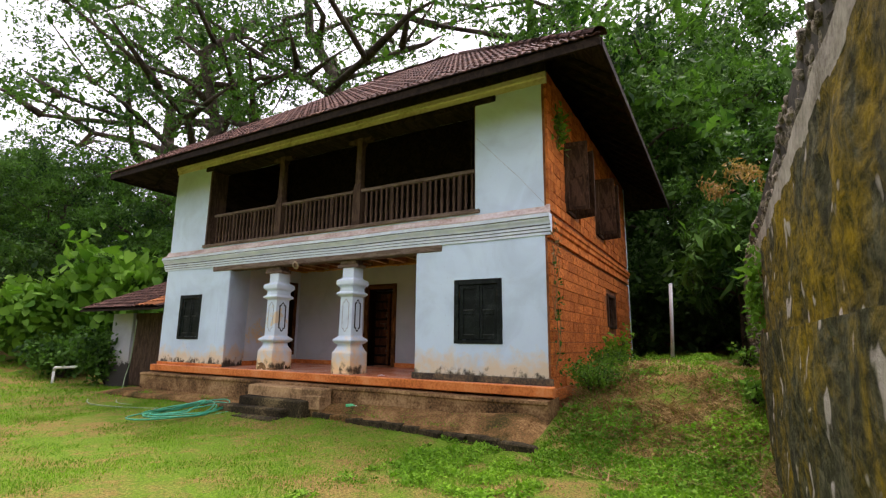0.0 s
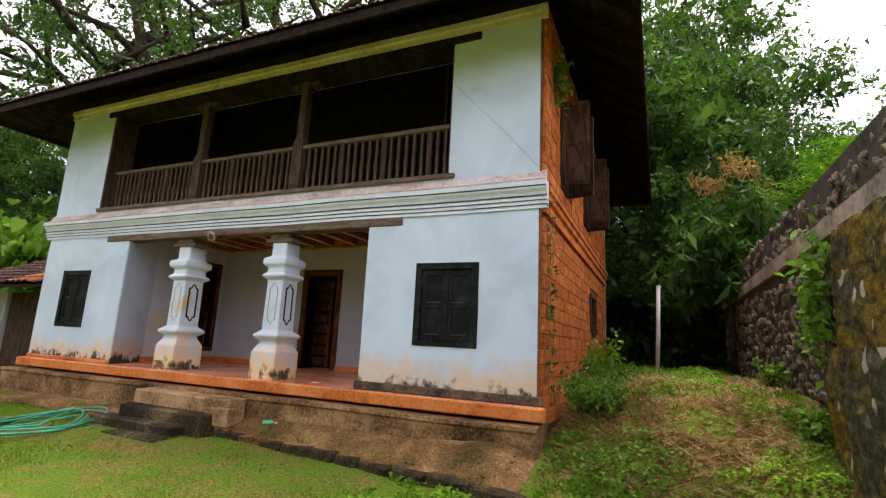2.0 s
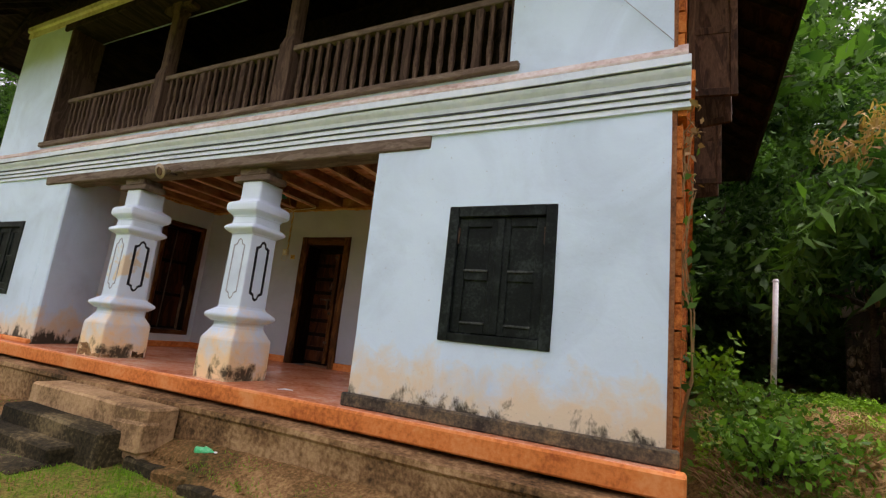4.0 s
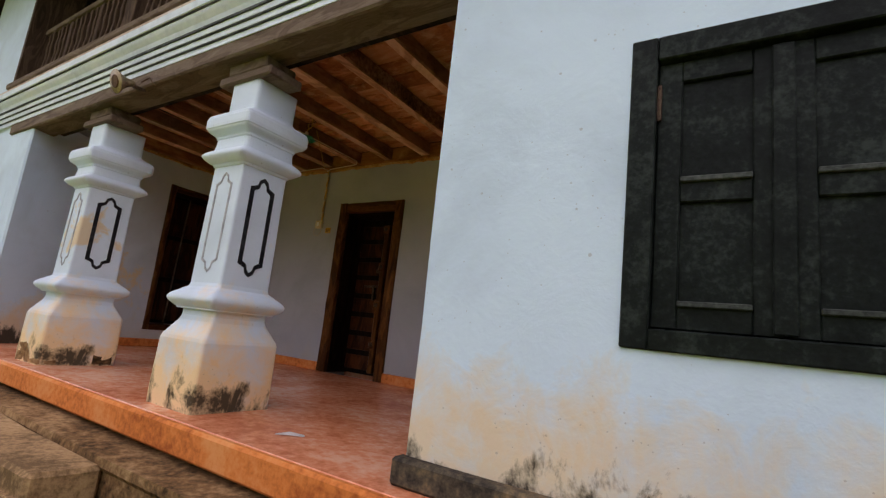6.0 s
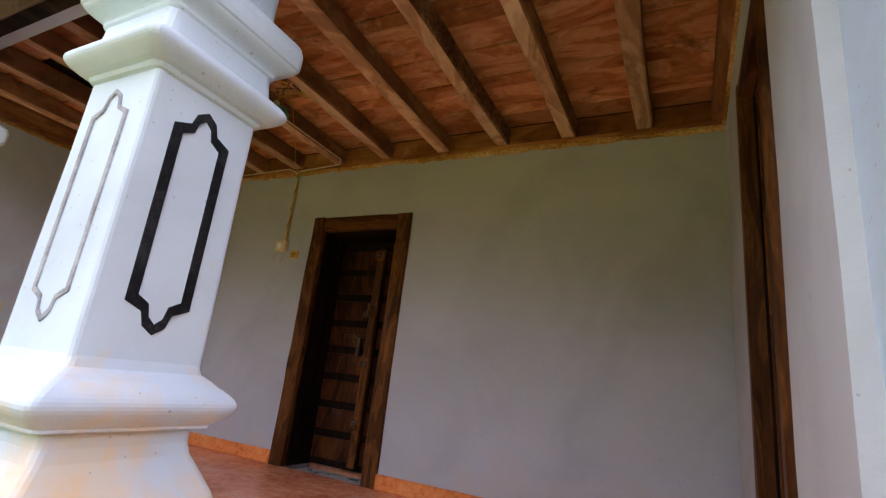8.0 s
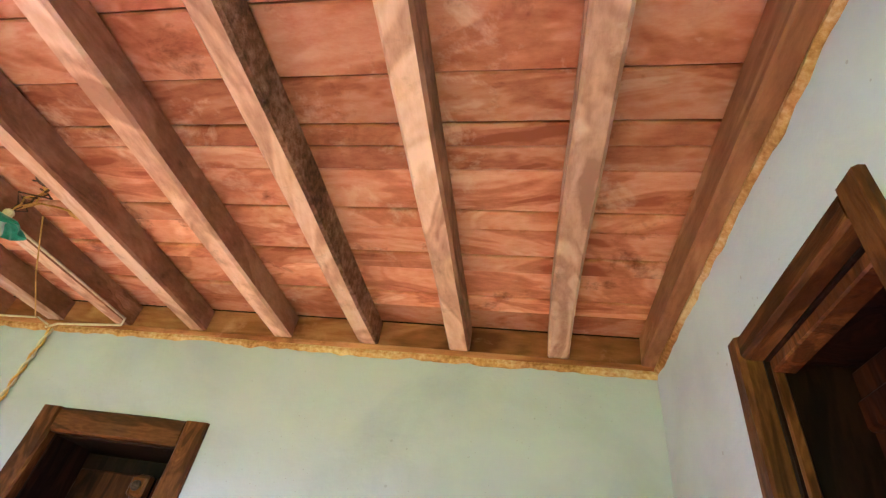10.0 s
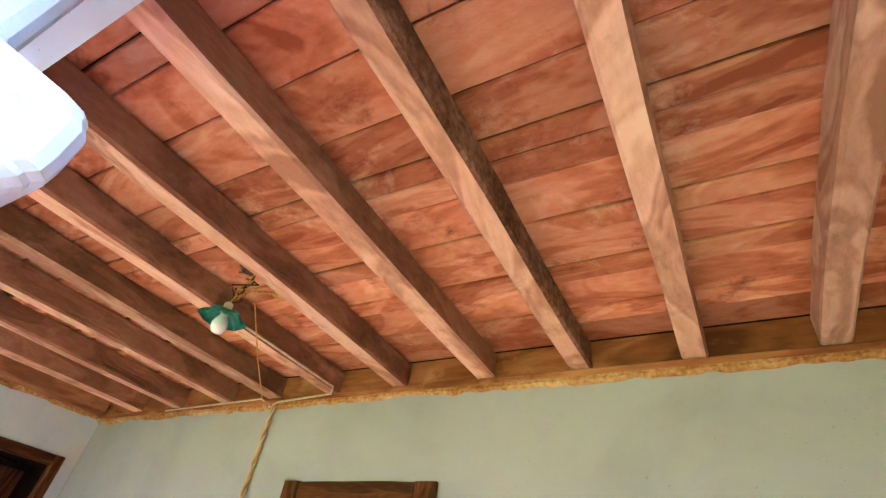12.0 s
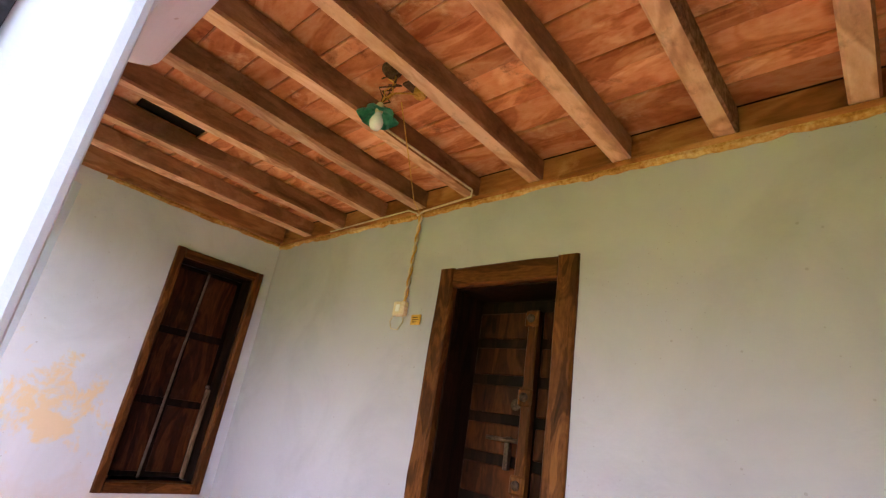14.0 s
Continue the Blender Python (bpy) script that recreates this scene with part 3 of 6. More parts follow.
# mouldings of the front: string course and cream wall plate
structure("cornice_front", extruded([(7.40, 3.098), (7.352, 3.098), (7.352, 3.142), (7.335, 3.150), (7.335, 3.192), (7.318, 3.200), (7.318, 3.242), (7.312, 3.262),
                                     (7.298, 3.292), (7.272, 3.322), (7.262, 3.338), (7.262, 3.356), (7.240, 3.364), (7.236, 3.420), (7.40, 3.424)], WEST - 0.10, EAST + 0.05),
          M_CORNICE, "white moulded string course between the floors", "cornice")
structure("trim_cornice_ledge", extruded([(7.40, 3.426), (7.240, 3.426), (7.236, 3.440), (7.300, 3.462), (7.350, 3.500), (7.374, 3.560), (7.40, 3.600)], WEST - 0.08, EAST + 0.03),
          M_LEDGE, "pinkish weathered plaster ledge above the string course", "trim")
structure("cornice_side", turned(extruded([(0.02, 3.060), (-0.035, 3.060), (-0.035, 3.135), (-0.015, 3.150), (-0.015, 3.210), (-0.055, 3.232), (-0.055, 3.305), (-0.085, 3.322), (-0.085, 3.395), (0.02, 3.425)], 0, BACK - 7.40),
                                          pose(EAST - 0.01, 7.40, 0, 0, 0, 90)), M_BRICKJ, "moulded laterite string course of the side wall", "cornice")
structure("wall_plate_front", extruded([(7.40, 5.70), (7.36, 5.70), (7.36, 5.79), (7.325, 5.805), (7.325, 5.885), (7.40, 5.885)], WEST - 0.03, EAST + 0.03), M_YELLOW,
          "cream painted wall plate under the eaves", "trim")

# dark strips: eave shade and soffit shade carried by the timber colour
structure("trim_eave_timber", extruded([(7.40, 5.888), (7.315, 5.888), (7.30, 6.03), (7.40, 6.03)], WEST - 0.03, EAST + 0.03), M_DARKWOOD, "timber above the cream band, eave shade put into its near-black colour", "trim")
# thin dark strips along the steps of the moulding
for zz, yy in ((3.140, 7.346), (3.190, 7.329), (3.240, 7.312), (3.354, 7.255)):
    structure("cornice_line", extruded([(7.40, zz), (yy - 0.006, zz), (yy - 0.008, zz + 0.015), (7.40, zz + 0.015)], WEST - 0.09, EAST + 0.045), M_CORNLINE, "dark line along a groove of the string course", "cornice")

# big timbers of the front
tagged(link("porch_beam", boxes((-10.52, -4.21, 7.355, 7.60, 2.985, 3.155), bevel=0.012, jitter=0.004), M_OLDWOOD, None, "long weathered timber beam over the porch pillars"), category="beam", kind="structure")
tagged(link("inner_beam", boxes((-10.3, -4.5, 7.605, 7.70, 3.04, 3.159), bevel=0.008), M_DARKWOOD, None, "inner beam behind the porch beam, soffit shade put into its near-black colour"), category="beam", kind="structure")
tagged(link("balcony_lintel", boxes((-11.15, -3.16, 7.345, 7.80, 5.585, 5.695), bevel=0.010, jitter=0.004), M_DARKWOOD, None, "dark timber lintel over the balcony opening"), category="beam", kind="structure")
tagged(link("balcony_sill", boxes((-11.0, -3.47, 7.33, 7.85, 3.60, 3.665), bevel=0.010, jitter=0.004), M_OLDWOOD, None, "weathered timber sill of the balcony"), category="sill", kind="structure")


# near-black ends keep the balcony opening as dark as its shade
structure("wall_balcony_ends", boxes((-11.06, -11.0, 7.84, 9.97, 3.6, 6.4), (-3.50, -3.44, 7.84, 9.97, 3.6, 6.4)), M_DARKWOOD, "end partitions of the balcony, shade put into their near-black colour", "wall")
structure("trim_balcony_jambs", boxes((-10.96, -10.90, 7.37, 7.84, 3.665, 5.585), (-3.60, -3.55, 7.42, 7.84, 3.665, 5.585), bevel=0.006), M_OLDWOOD_Z, "dark timber linings of the balcony opening", "trim")

# ---- the porch ceiling: boards, joists, wall plates ----
JOIST_X = [-9.80, -9.29, -8.75, -8.29, -7.79, -7.29, -6.755, -6.250, -5.748, -5.243]
BOARD_Y = [7.42, 7.60, 7.70, 7.91, 8.01, 8.22, 8.45, 8.63, 8.72, 8.83, 9.05, 9.15, 9.335, 9.44, 9.655, 9.78, 9.968]
bm = bmesh.new()
for side, (y0, y1) in enumerate(zip(BOARD_Y, BOARD_Y[1:])):
    narrow = y1 - y0 < 0.13
    cuts = [PORCH_W] + sorted(random.sample(JOIST_X[2:-1], 2)) + [PORCH_E]
    if 8.2 < y0 < 8.6:
        cuts = sorted({PORCH_W, -9.29, -8.75, PORCH_E})
    for a, b in zip(cuts, cuts[1:]):
        if a == -9.29 and b == -8.75:
            continue
        drop = (0.0 if narrow else 0.011) + random.uniform(0, 0.005)
        lean = random.uniform(-0.004, 0.004)
        n = max(2, round((b - a) / 0.3))
        rings = []
        for i in range(n + 1):
            x = a + 0.002 + (b - a - 0.004) * i / n
            e0 = y0 + 0.003 + 0.004 * noise.noise(Vector((x * 1.7, y0 * 9, 1)))
            e1 = y1 - 0.003 + 0.004 * noise.noise(Vector((x * 1.7, y1 * 9, 2)))
            z = CEIL + drop
            rings.append([bm.verts.new(p) for p in ((x, e0, z + 0.006 + lean), (x, e0 + 0.006, z + lean), (x, e1 - 0.006, z - lean), (x, e1, z + 0.006 - lean), (x, e1, z + 0.034), (x, e0, z + 0.034))])
        for p, q in zip(rings, rings[1:]):
            for k in range(6):
                bm.faces.new((p[k], p[(k + 1) % 6], q[(k + 1) % 6], q[k]))
        bm.faces.new(rings[0])
        bm.faces.new(rings[-1])
ceiling = structure("ceiling", bm, M_BOARD, "reddish plank ceiling of the porch with pale stains", "ceiling")
structure("ceiling_backing", boxes((PORCH_W - 0.3, PORCH_E + 0.3, 7.50, 10.3, CEIL + 0.052, CEIL + 0.08)), M_TRIM, "dark underfloor above the porch planks", "ceiling")
for k, x in enumerate(JOIST_X):
    bm = bmesh.new()
    n, w, h = 12, 0.053, CEIL - 3.325
    rings = []
    for i in range(n + 1):
        y = 7.63 + (9.985 - 7.63) * i / n
        dx = noise.noise(Vector((y * 0.9, k * 3.3, 0))) * 0.018
        ww = w * (1 + 0.10 * noise.noise(Vector((y * 2.1, k * 5.1, 4))))
        c = 0.012
        prof = [(-ww, h), (-ww, c), (-ww + c, 0), (ww - c, 0), (ww, c), (ww, h)]
        rings.append([bm.verts.new((dx + px, y, 3.325 + pz + (0.008 * noise.noise(Vector((y, k, 9))) if pz < 0.05 else 0))) for px, pz in prof])
    for a, b in zip(rings, rings[1:]):
        for i in range(6):
            f = bm.faces.new((a[i], a[(i + 1) % 6], b[(i + 1) % 6], b[i]))
            # east faces get the darker material: bark plus side shade in the colour
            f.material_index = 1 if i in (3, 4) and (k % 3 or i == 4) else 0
    bm.faces.new(rings[0])
    bm.faces.new(rings[-1])
    j = link("joist", bm, M_JOIST, ceiling)
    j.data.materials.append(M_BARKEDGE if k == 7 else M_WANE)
    j.location = (x, 0, 0)
structure("trim_fill_back", boxes((PORCH_W, PORCH_E, 9.968, 10.1, 3.30, 3.47)), M_TRIM, "dark brown infill between the joist ends", "trim")
def ragged(length, drop, seed):
    """A strip of stained mortar whose lower edge is smeared unevenly over the plaster."""
    bm = bmesh.new()
    n = round(length / 0.035)
    rings = []
    for i in range(n + 1):
        x = length * i / n
        low = drop * (0.75 + 0.55 * noise.noise(Vector((x * 3.1, seed, 0))) + 0.35 * noise.noise(Vector((x * 13, seed, 2))))
        rings.append([bm.verts.new((x, y, z)) for y, z in ((0.03, 0.0), (-0.016, 0.0), (-0.020, -low * 0.6), (-0.006, -low), (0.03, -low))])
    for p, q in zip(rings, rings[1:]):
        for k in range(5):
            bm.faces.new((p[k], p[(k + 1) % 5], q[(k + 1) % 5], q[k]))
    bm.faces.new(rings[0])
    bm.faces.new(rings[-1])
    return bm
structure("trim_plate_back", boxes((PORCH_W, PORCH_E, 9.945, 10.0, 3.292, 3.322), bevel=0.006, jitter=0.003), M_TRIM, "brown timber wall plate under the joists", "trim")
structure("trim_mortar_back", turned(ragged(PORCH_E - PORCH_W, 0.046, 1.0), pose(PORCH_W, PORCH_BACK, 3.291)), M_OCHREFILL, "ochre stained mortar smeared under the wall plate", "trim")
structure("trim_plate_east", boxes((PORCH_E - 0.075, PORCH_E + 0.05, 7.84, 9.94, 3.30, 3.46), bevel=0.008, jitter=0.004), M_TRIM_Y, "dark edge joist along the end wall", "trim")
structure("trim_mortar_east", turned(ragged(2.1, 0.040, 5.0), pose(PORCH_E, 9.94, 3.299, 0, 0, -90)), M_OCHREFILL, "ochre stained mortar smeared under the edge joist", "trim")
structure("trim_plate_west", boxes((PORCH_W - 0.05, PORCH_W + 0.075, 7.84, 9.94, 3.30, 3.46), bevel=0.008, jitter=0.004), M_TRIM_Y, "dark edge joist along the end wall", "trim")
structure("trim_mortar_west", turned(ragged(1.55, 0.040, 9.0), pose(PORCH_W, 8.39, 3.299, 0, 0, 90)), M_OCHREFILL, "ochre stained mortar smeared under the edge joist", "trim")
structure("trim_plate_front", boxes((PORCH_W, PORCH_E, 7.62, 7.70, 3.163, 3.325), bevel=0.01, jitter=0.003), M_TRIM, "timber plate that carries the joists on the porch beam", "trim")


# ---- roof ----
EAVE = (-13.40, -1.13, 6.24, 15.95)
EAVE_Z, PITCH = 5.50, math.tan(radians(38))
RUN = (EAVE[3] - EAVE[2]) / 2
RIDGE_Z = EAVE_Z + RUN * PITCH
roof = empty("roof", (EAVE[0] + EAVE[1]) / 2, (EAVE[2] + EAVE[3]) / 2, EAVE_Z, "hipped roof of weathered clay tiles with deep dark eaves", "roof", kind="structure")
def in_roof(name, bm, material, label="", smooth=False):
    ob = part(name, turned(bm, Matrix.Translation(-Vector(roof.location))), material, roof, label, smooth)
    return ob
bm = bmesh.new()
for lift in (0.0, 0.05):
    e = [bm.verts.new((x, y, EAVE_Z + lift)) for x, y in ((EAVE[0], EAVE[2]), (EAVE[1], EAVE[2]), (EAVE[1], EAVE[3]), (EAVE[0], EAVE[3]))]
    r = [bm.verts.new((EAVE[0] + RUN, EAVE[2] + RUN, RIDGE_Z + lift)), bm.verts.new((EAVE[1] - RUN, EAVE[2] + RUN, RIDGE_Z + lift))]
    for f in ((e[0], e[1], r[1], r[0]), (e[1], e[2], r[1]), (e[2], e[3], r[0], r[1]), (e[3], e[0], r[0])):
        bm.faces.new(f)
    if lift == 0.0:
        first = e
for a in range(4):
    bm.faces.new((first[a], first[(a + 1) % 4], e[(a + 1) % 4], e[a]))
in_roof("roof_deck", bm, M_DARKWOOD, "dark battens under the tiles")
in_roof("eave_board", boxes((EAVE[0], EAVE[1], EAVE[2] - 0.02, EAVE[2] + 0.02, EAVE_Z - 0.10, EAVE_Z + 0.03)), M_DARKWOOD)
in_roof("eave_board", boxes((EAVE[1] - 0.02, EAVE[1] + 0.02, EAVE[2] + 0.02, EAVE[3], EAVE_Z - 0.10, EAVE_Z + 0.03)), M_DARKWOOD)
in_roof("eave_board", boxes((EAVE[0] - 0.02, EAVE[0] + 0.02, EAVE[2] + 0.02, EAVE[3], EAVE_Z - 0.10, EAVE_Z + 0.03)), M_DARKWOOD)
rafter_data = None
def rafter(x, y, heading):
    """A rafter whose foot is at the eave and which climbs the way it heads."""
    global rafter_data
    if rafter_data is None:
        b = bmesh.new()
        box(b, -0.035, 0.035, 0.0, 1.35, -0.09, -0.005)
        turned(b, pose(0, 0, 0, 38, 0, 0))
        rafter_data = bpy.data.meshes.new("rafter")
        b.to_mesh(rafter_data)
        b.free()
        rafter_data.materials.append(M_DARKWOOD)
    ob = new("rafter", rafter_data)
    ob.parent = roof
    ob.matrix_basis = Matrix.Translation(-Vector(roof.location)) @ pose(x, y, EAVE_Z, 0, 0, heading)
for k in range(22):
    rafter(EAVE[0] + 0.8 + k * 0.51, EAVE[2] + 0.02, 0)
for k in range(15):
    rafter(EAVE[1] - 0.02, EAVE[2] + 1.1 + k * 0.55, 90)
    rafter(EAVE[0] + 0.02, EAVE[2] + 1.1 + k * 0.55, -90)


# ---- windows, doors ----
def window(name, x0, x1, z0, z1, label):
    """A shuttered window: frame flush with the wall, two closed panelled shutters."""
    w = empty(name, (x0 + x1) / 2, FRONT, z0, label, "window", kind="structure")
    cx, W, H, f = (x0 + x1) / 2, (x1 - x0) / 2, z1 - z0, 0.085
    part("frame", boxes((-W, -W + f, -0.012, 0.14, 0, H), (W - f, W, -0.012, 0.14, 0, H), (-W + f, W - f, -0.010, 0.14, H - f, H), (-W + f, W - f, -0.014, 0.14, 0, f * 0.8), bevel=0.005, jitter=0.002),
         M_SHUTTER, w, "black-green painted timber frame")
    for s in (-1, 1):
        a, b = (-W + f, -0.004) if s < 0 else (0.004, W - f)
        lo, hi, st = f * 0.8 + 0.004, H - f - 0.004, 0.075
        mid = (lo + hi) / 2 - 0.01
        leaf = part("shutter", boxes((a, a + st, 0.025, 0.06, lo, hi), (b - st, b, 0.025, 0.06, lo, hi), (a + st, b - st, 0.025, 0.06, hi - st, hi), (a + st, b - st, 0.025, 0.06, lo, lo + st),
                                     (a + st, b - st, 0.025, 0.06, mid - 0.035, mid + 0.035), bevel=0.004), M_SHUTTER, w)
        for p0, p1 in ((lo + st, mid - 0.035), (mid + 0.035, hi - st)):
            part("panel", boxes((a + st - 0.005, b - st + 0.005, 0.042, 0.056, p0, p1)), M_SHUTTER, leaf)
            # ledge strip in the lighter colour draws the highlight along each rail
            part("ledge", boxes((a + st, b - st, 0.012, 0.042, p0 - 0.004, p0 + 0.014), bevel=0.003), M_LEDGEHIGHLIGHT, leaf)
        part("hinge", boxes((s * (W - f) - 0.012, s * (W - f) + 0.012, 0.012, 0.03, H * 0.72, H * 0.84)), M_IRON, leaf, "rusty iron hinge")
    part("closing_bar", boxes((-0.03, 0.03, 0.010, 0.026, f * 0.8 + 0.01, H - f - 0.01), bevel=0.004), M_SHUTTER, w)
    return w
window("window_1", *WIN_R, "black-green shuttered window, closed, in the white front wall")
window("window_2", *WIN_L, "closed black-green shuttered window above an ochre stain")


def plank_door(name, m, W, z0, z1, f, depth, label, style="batten", category="door"):
    """A door in a wall that faces local -y: worn frame a little proud of the wall, lining with the recess shade put
    into its colour, leaf set well back.
    """
    d = empty(name, 0, 0, 0, label, category, kind="structure")
    d.matrix_basis = m
    h = W / 2
    def worn(rows, step=0.16):
        """Frame timbers whose arrises are chipped and uneven."""
        bm = bmesh.new()
        for x0, x1, y0, y1, a, b in rows:
            tall = b - a > x1 - x0
            n = max(2, round((b - a if tall else x1 - x0) / step))
            rings = []
            for i in range(n + 1):
                s = (a if tall else x0) + ((b - a) if tall else (x1 - x0)) * i / n
                c = 0.010 + 0.008 * noise.noise(Vector((s * 5, x0 * 7, a)))
                j = 0.004 * noise.noise(Vector((s * 3, x1 * 5, 3.0)))
                lo, hi = (x0, x1) if tall else (a, b)
                prof = [(lo + j, y1), (lo + j, y0 + c), (lo + c + j, y0), (hi - c + j, y0), (hi + j, y0 + c), (hi + j, y1)]
                rings.append([bm.verts.new((p, y, s) if tall else (s, y, p)) for p, y in prof])
            for p, q in zip(rings, rings[1:]):
                for k in range(6):
                    bm.faces.new((p[k], p[(k + 1) % 6], q[(k + 1) % 6], q[k]))
            bm.faces.new(rings[0])
            bm.faces.new(rings[-1])
        return bm
    sill = style == "shutter"
    uprights = [(-h - f, -h, -0.022, 0.035, z0 - (f if sill else 0), z1 + f), (h, h + f, -0.022, 0.035, z0 - (f if sill else 0), z1 + f)]
    for row in uprights:
        part("jamb", worn([row]), M_DOORFRAME, d, "chipped brown timber jamb")
    part("lintel", worn([(-h + 0.001, h - 0.001, -0.019, 0.035, z1, z1 + f)]), M_DOORFRAME_X, d)
    if sill:
        part("sill", worn([(-h + 0.001, h - 0.001, -0.024, 0.12, z0 - f, z0)]), M_DOORFRAME_X, d, "worn pale timber sill")
    # lining and leaf ground carry the reveal's shade as near-black colour
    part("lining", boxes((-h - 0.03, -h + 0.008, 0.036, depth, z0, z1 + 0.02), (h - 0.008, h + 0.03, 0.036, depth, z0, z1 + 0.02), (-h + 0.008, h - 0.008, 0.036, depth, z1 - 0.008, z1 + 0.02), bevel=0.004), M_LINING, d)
    leaf = part("leaf", boxes((-h + 0.006, h - 0.006, depth - 0.05, depth - 0.02, z0 + 0.01, z1 - 0.02)), M_LINING, d, "dark timber leaf with recess shade put into its colour")
    H = z1 - z0
    if style == "batten":
        n = 8
        for k in range(n):
            a = z0 + 0.03 + (H - 0.10) * k / n
            for s in (-1, 1):
                x0, x1 = (-h + 0.02, h * 0.16) if s < 0 else (h * 0.34, h - 0.02)
                part("panel", boxes((x0, x1, depth - 0.062, depth - 0.048, a + 0.03, a + (H - 0.10) / n - 0.03), bevel=0.006, jitter=0.002), M_DOORPANEL, leaf)
        bx = h * 0.24
        part("batten", boxes((bx - 0.034, bx + 0.034, depth - 0.125, depth - 0.062, z0 + 0.04, z1 - 0.10), bevel=0.010), M_DOORFRAME, leaf, "upright batten with square bossed blocks")
        for k in range(4):
            zc = z1 - 0.16 - k * 0.46
            part("boss_block", boxes((bx - 0.048, bx + 0.048, depth - 0.145, depth - 0.120, zc - 0.05, zc + 0.05), bevel=0.012), M_DOORFRAME, leaf)
            part("boss", turned(lathe(bmesh.new(), [(0.026, 0), (0.025, 0.010), (0.014, 0.018), (0.005, 0.019)], 12), pose(bx, depth - 0.145, zc, 90, 0, 0)), M_IRON, leaf)
        part("bolt", turned(tube(bmesh.new(), [(-0.16, 0, 0), (0.06, 0, 0)], 0.012, 8), pose(bx - 0.10, depth - 0.10, z1 - 0.86)), M_IRON, leaf, "iron sliding bolt")
        part("hasp", boxes((bx - 0.13, bx - 0.10, depth - 0.10, depth - 0.062, z1 - 1.02, z1 - 0.84), bevel=0.004), M_IRON, leaf, "iron hasp")
        part("ring", turned(lathe(bmesh.new(), [(0.03, 0), (0.034, 0.008), (0.02, 0.012), (0.006, 0.012)], 12), pose(bx - 0.10, depth - 0.062, z1 - 0.66, 90, 0, 0)), M_IRON, leaf, "round iron boss")
    elif style == "shutter":
        for k in range(3):
            a, b = z0 + 0.02 + (H - 0.05) * k / 3, z0 + 0.02 + (H - 0.05) * (k + 1) / 3
            for x0, x1 in ((-h + 0.02, -0.03), (0.0, h - 0.05)):
                part("panel", boxes((x0, x1, depth - 0.064, depth - 0.048, a + 0.03, b - 0.03), bevel=0.006, jitter=0.002), M_DOORPANEL, leaf)
        part("stick", tube(bmesh.new(), [(-0.05, depth - 0.075, z0 + 0.005), (-0.03, depth - 0.075, z0 + H * 0.6), (-0.01, depth - 0.07, z1 - 0.03)], 0.011, 7), M_OLDWOOD, leaf, "slim bare wooden stick")
        part("stop_lath", boxes((h - 0.055, h - 0.014, depth - 0.10, depth - 0.064, z0 + 0.01, z0 + H * 0.42), bevel=0.008, jitter=0.004), M_OLDWOOD_PALE, leaf, "broken pale timber lath")
        part("knob", lathe(bmesh.new(), [(0.012, 0), (0.02, 0.01), (0.016, 0.03), (0.004, 0.034)], 10, (h - 0.06, depth - 0.11, z0 + H * 0.42)), M_IRON, leaf)
    else:
        part("inner_frame", boxes((-h + 0.009, -h + 0.022, 0.045, 0.075, z0, z1 - 0.01), (h - 0.022, h - 0.009, 0.045, 0.075, z0, z1 - 0.01), (-h + 0.022, h - 0.022, 0.040, 0.10, z1 - 0.045, z1 - 0.009), bevel=0.005), M_DOORFRAME, d, "stepped inner moulding of the frame")
        for x0, x1 in ((-h + 0.02, -0.004), (0.004, h - 0.02)):
            part("plank", boxes((x0, x1, depth - 0.066, depth - 0.048, z0 + 0.02, z1 - 0.03), bevel=0.005, jitter=0.002), M_DOORPANEL, leaf)
        part("batten", boxes((0.02, 0.085, depth - 0.115, depth - 0.066, z0 + 0.05, z1 - 0.12), bevel=0.010), M_DOORPANEL, leaf, "upright batten")
        part("top_rail", boxes((-h + 0.05, h - 0.05, depth - 0.10, depth - 0.066, z1 - 0.20, z1 - 0.12), bevel=0.008), M_DOORPANEL, leaf)
        part("rail", boxes((-h + 0.04, h - 0.04, depth - 0.10, depth - 0.066, z0 + 0.75, z0 + 0.85), bevel=0.008), M_LINING, leaf)
        part("ring", turned(lathe(bmesh.new(), [(0.03, 0), (0.034, 0.008), (0.02, 0.012), (0.006, 0.012)], 12), pose(0.16, depth - 0.066, z0 + 1.0, 90, 0, 0)), M_IRON, leaf, "iron ring pull")
    return d
plank_door("door_1", pose((DOOR_BACK[0] + DOOR_BACK[1]) / 2, PORCH_BACK, 0), DOOR_BACK[1] - DOOR_BACK[0], PORCH_Z, DOOR_BACK[3], 0.125, 0.36, "closed dark timber door with an upright bossed batten in a chipped frame")
plank_door("door_2", pose(PORCH_W, (DOOR_WEST[0] + DOOR_WEST[1]) / 2, 0, 0, 0, 90), DOOR_WEST[1] - DOOR_WEST[0], DOOR_WEST[2], DOOR_WEST[3], 0.075, 0.26, "narrow closed brown timber door with a raised sill", "shutter")
plank_door("door_3", pose(PORCH_E, (DOOR_EAST[0] + DOOR_EAST[1]) / 2, 0, 0, 0, -90), DOOR_EAST[1] - DOOR_EAST[0], PORCH_Z, DOOR_EAST[3], 0.075, 0.30, "dark brown timber door in a deep stepped frame", "planks")

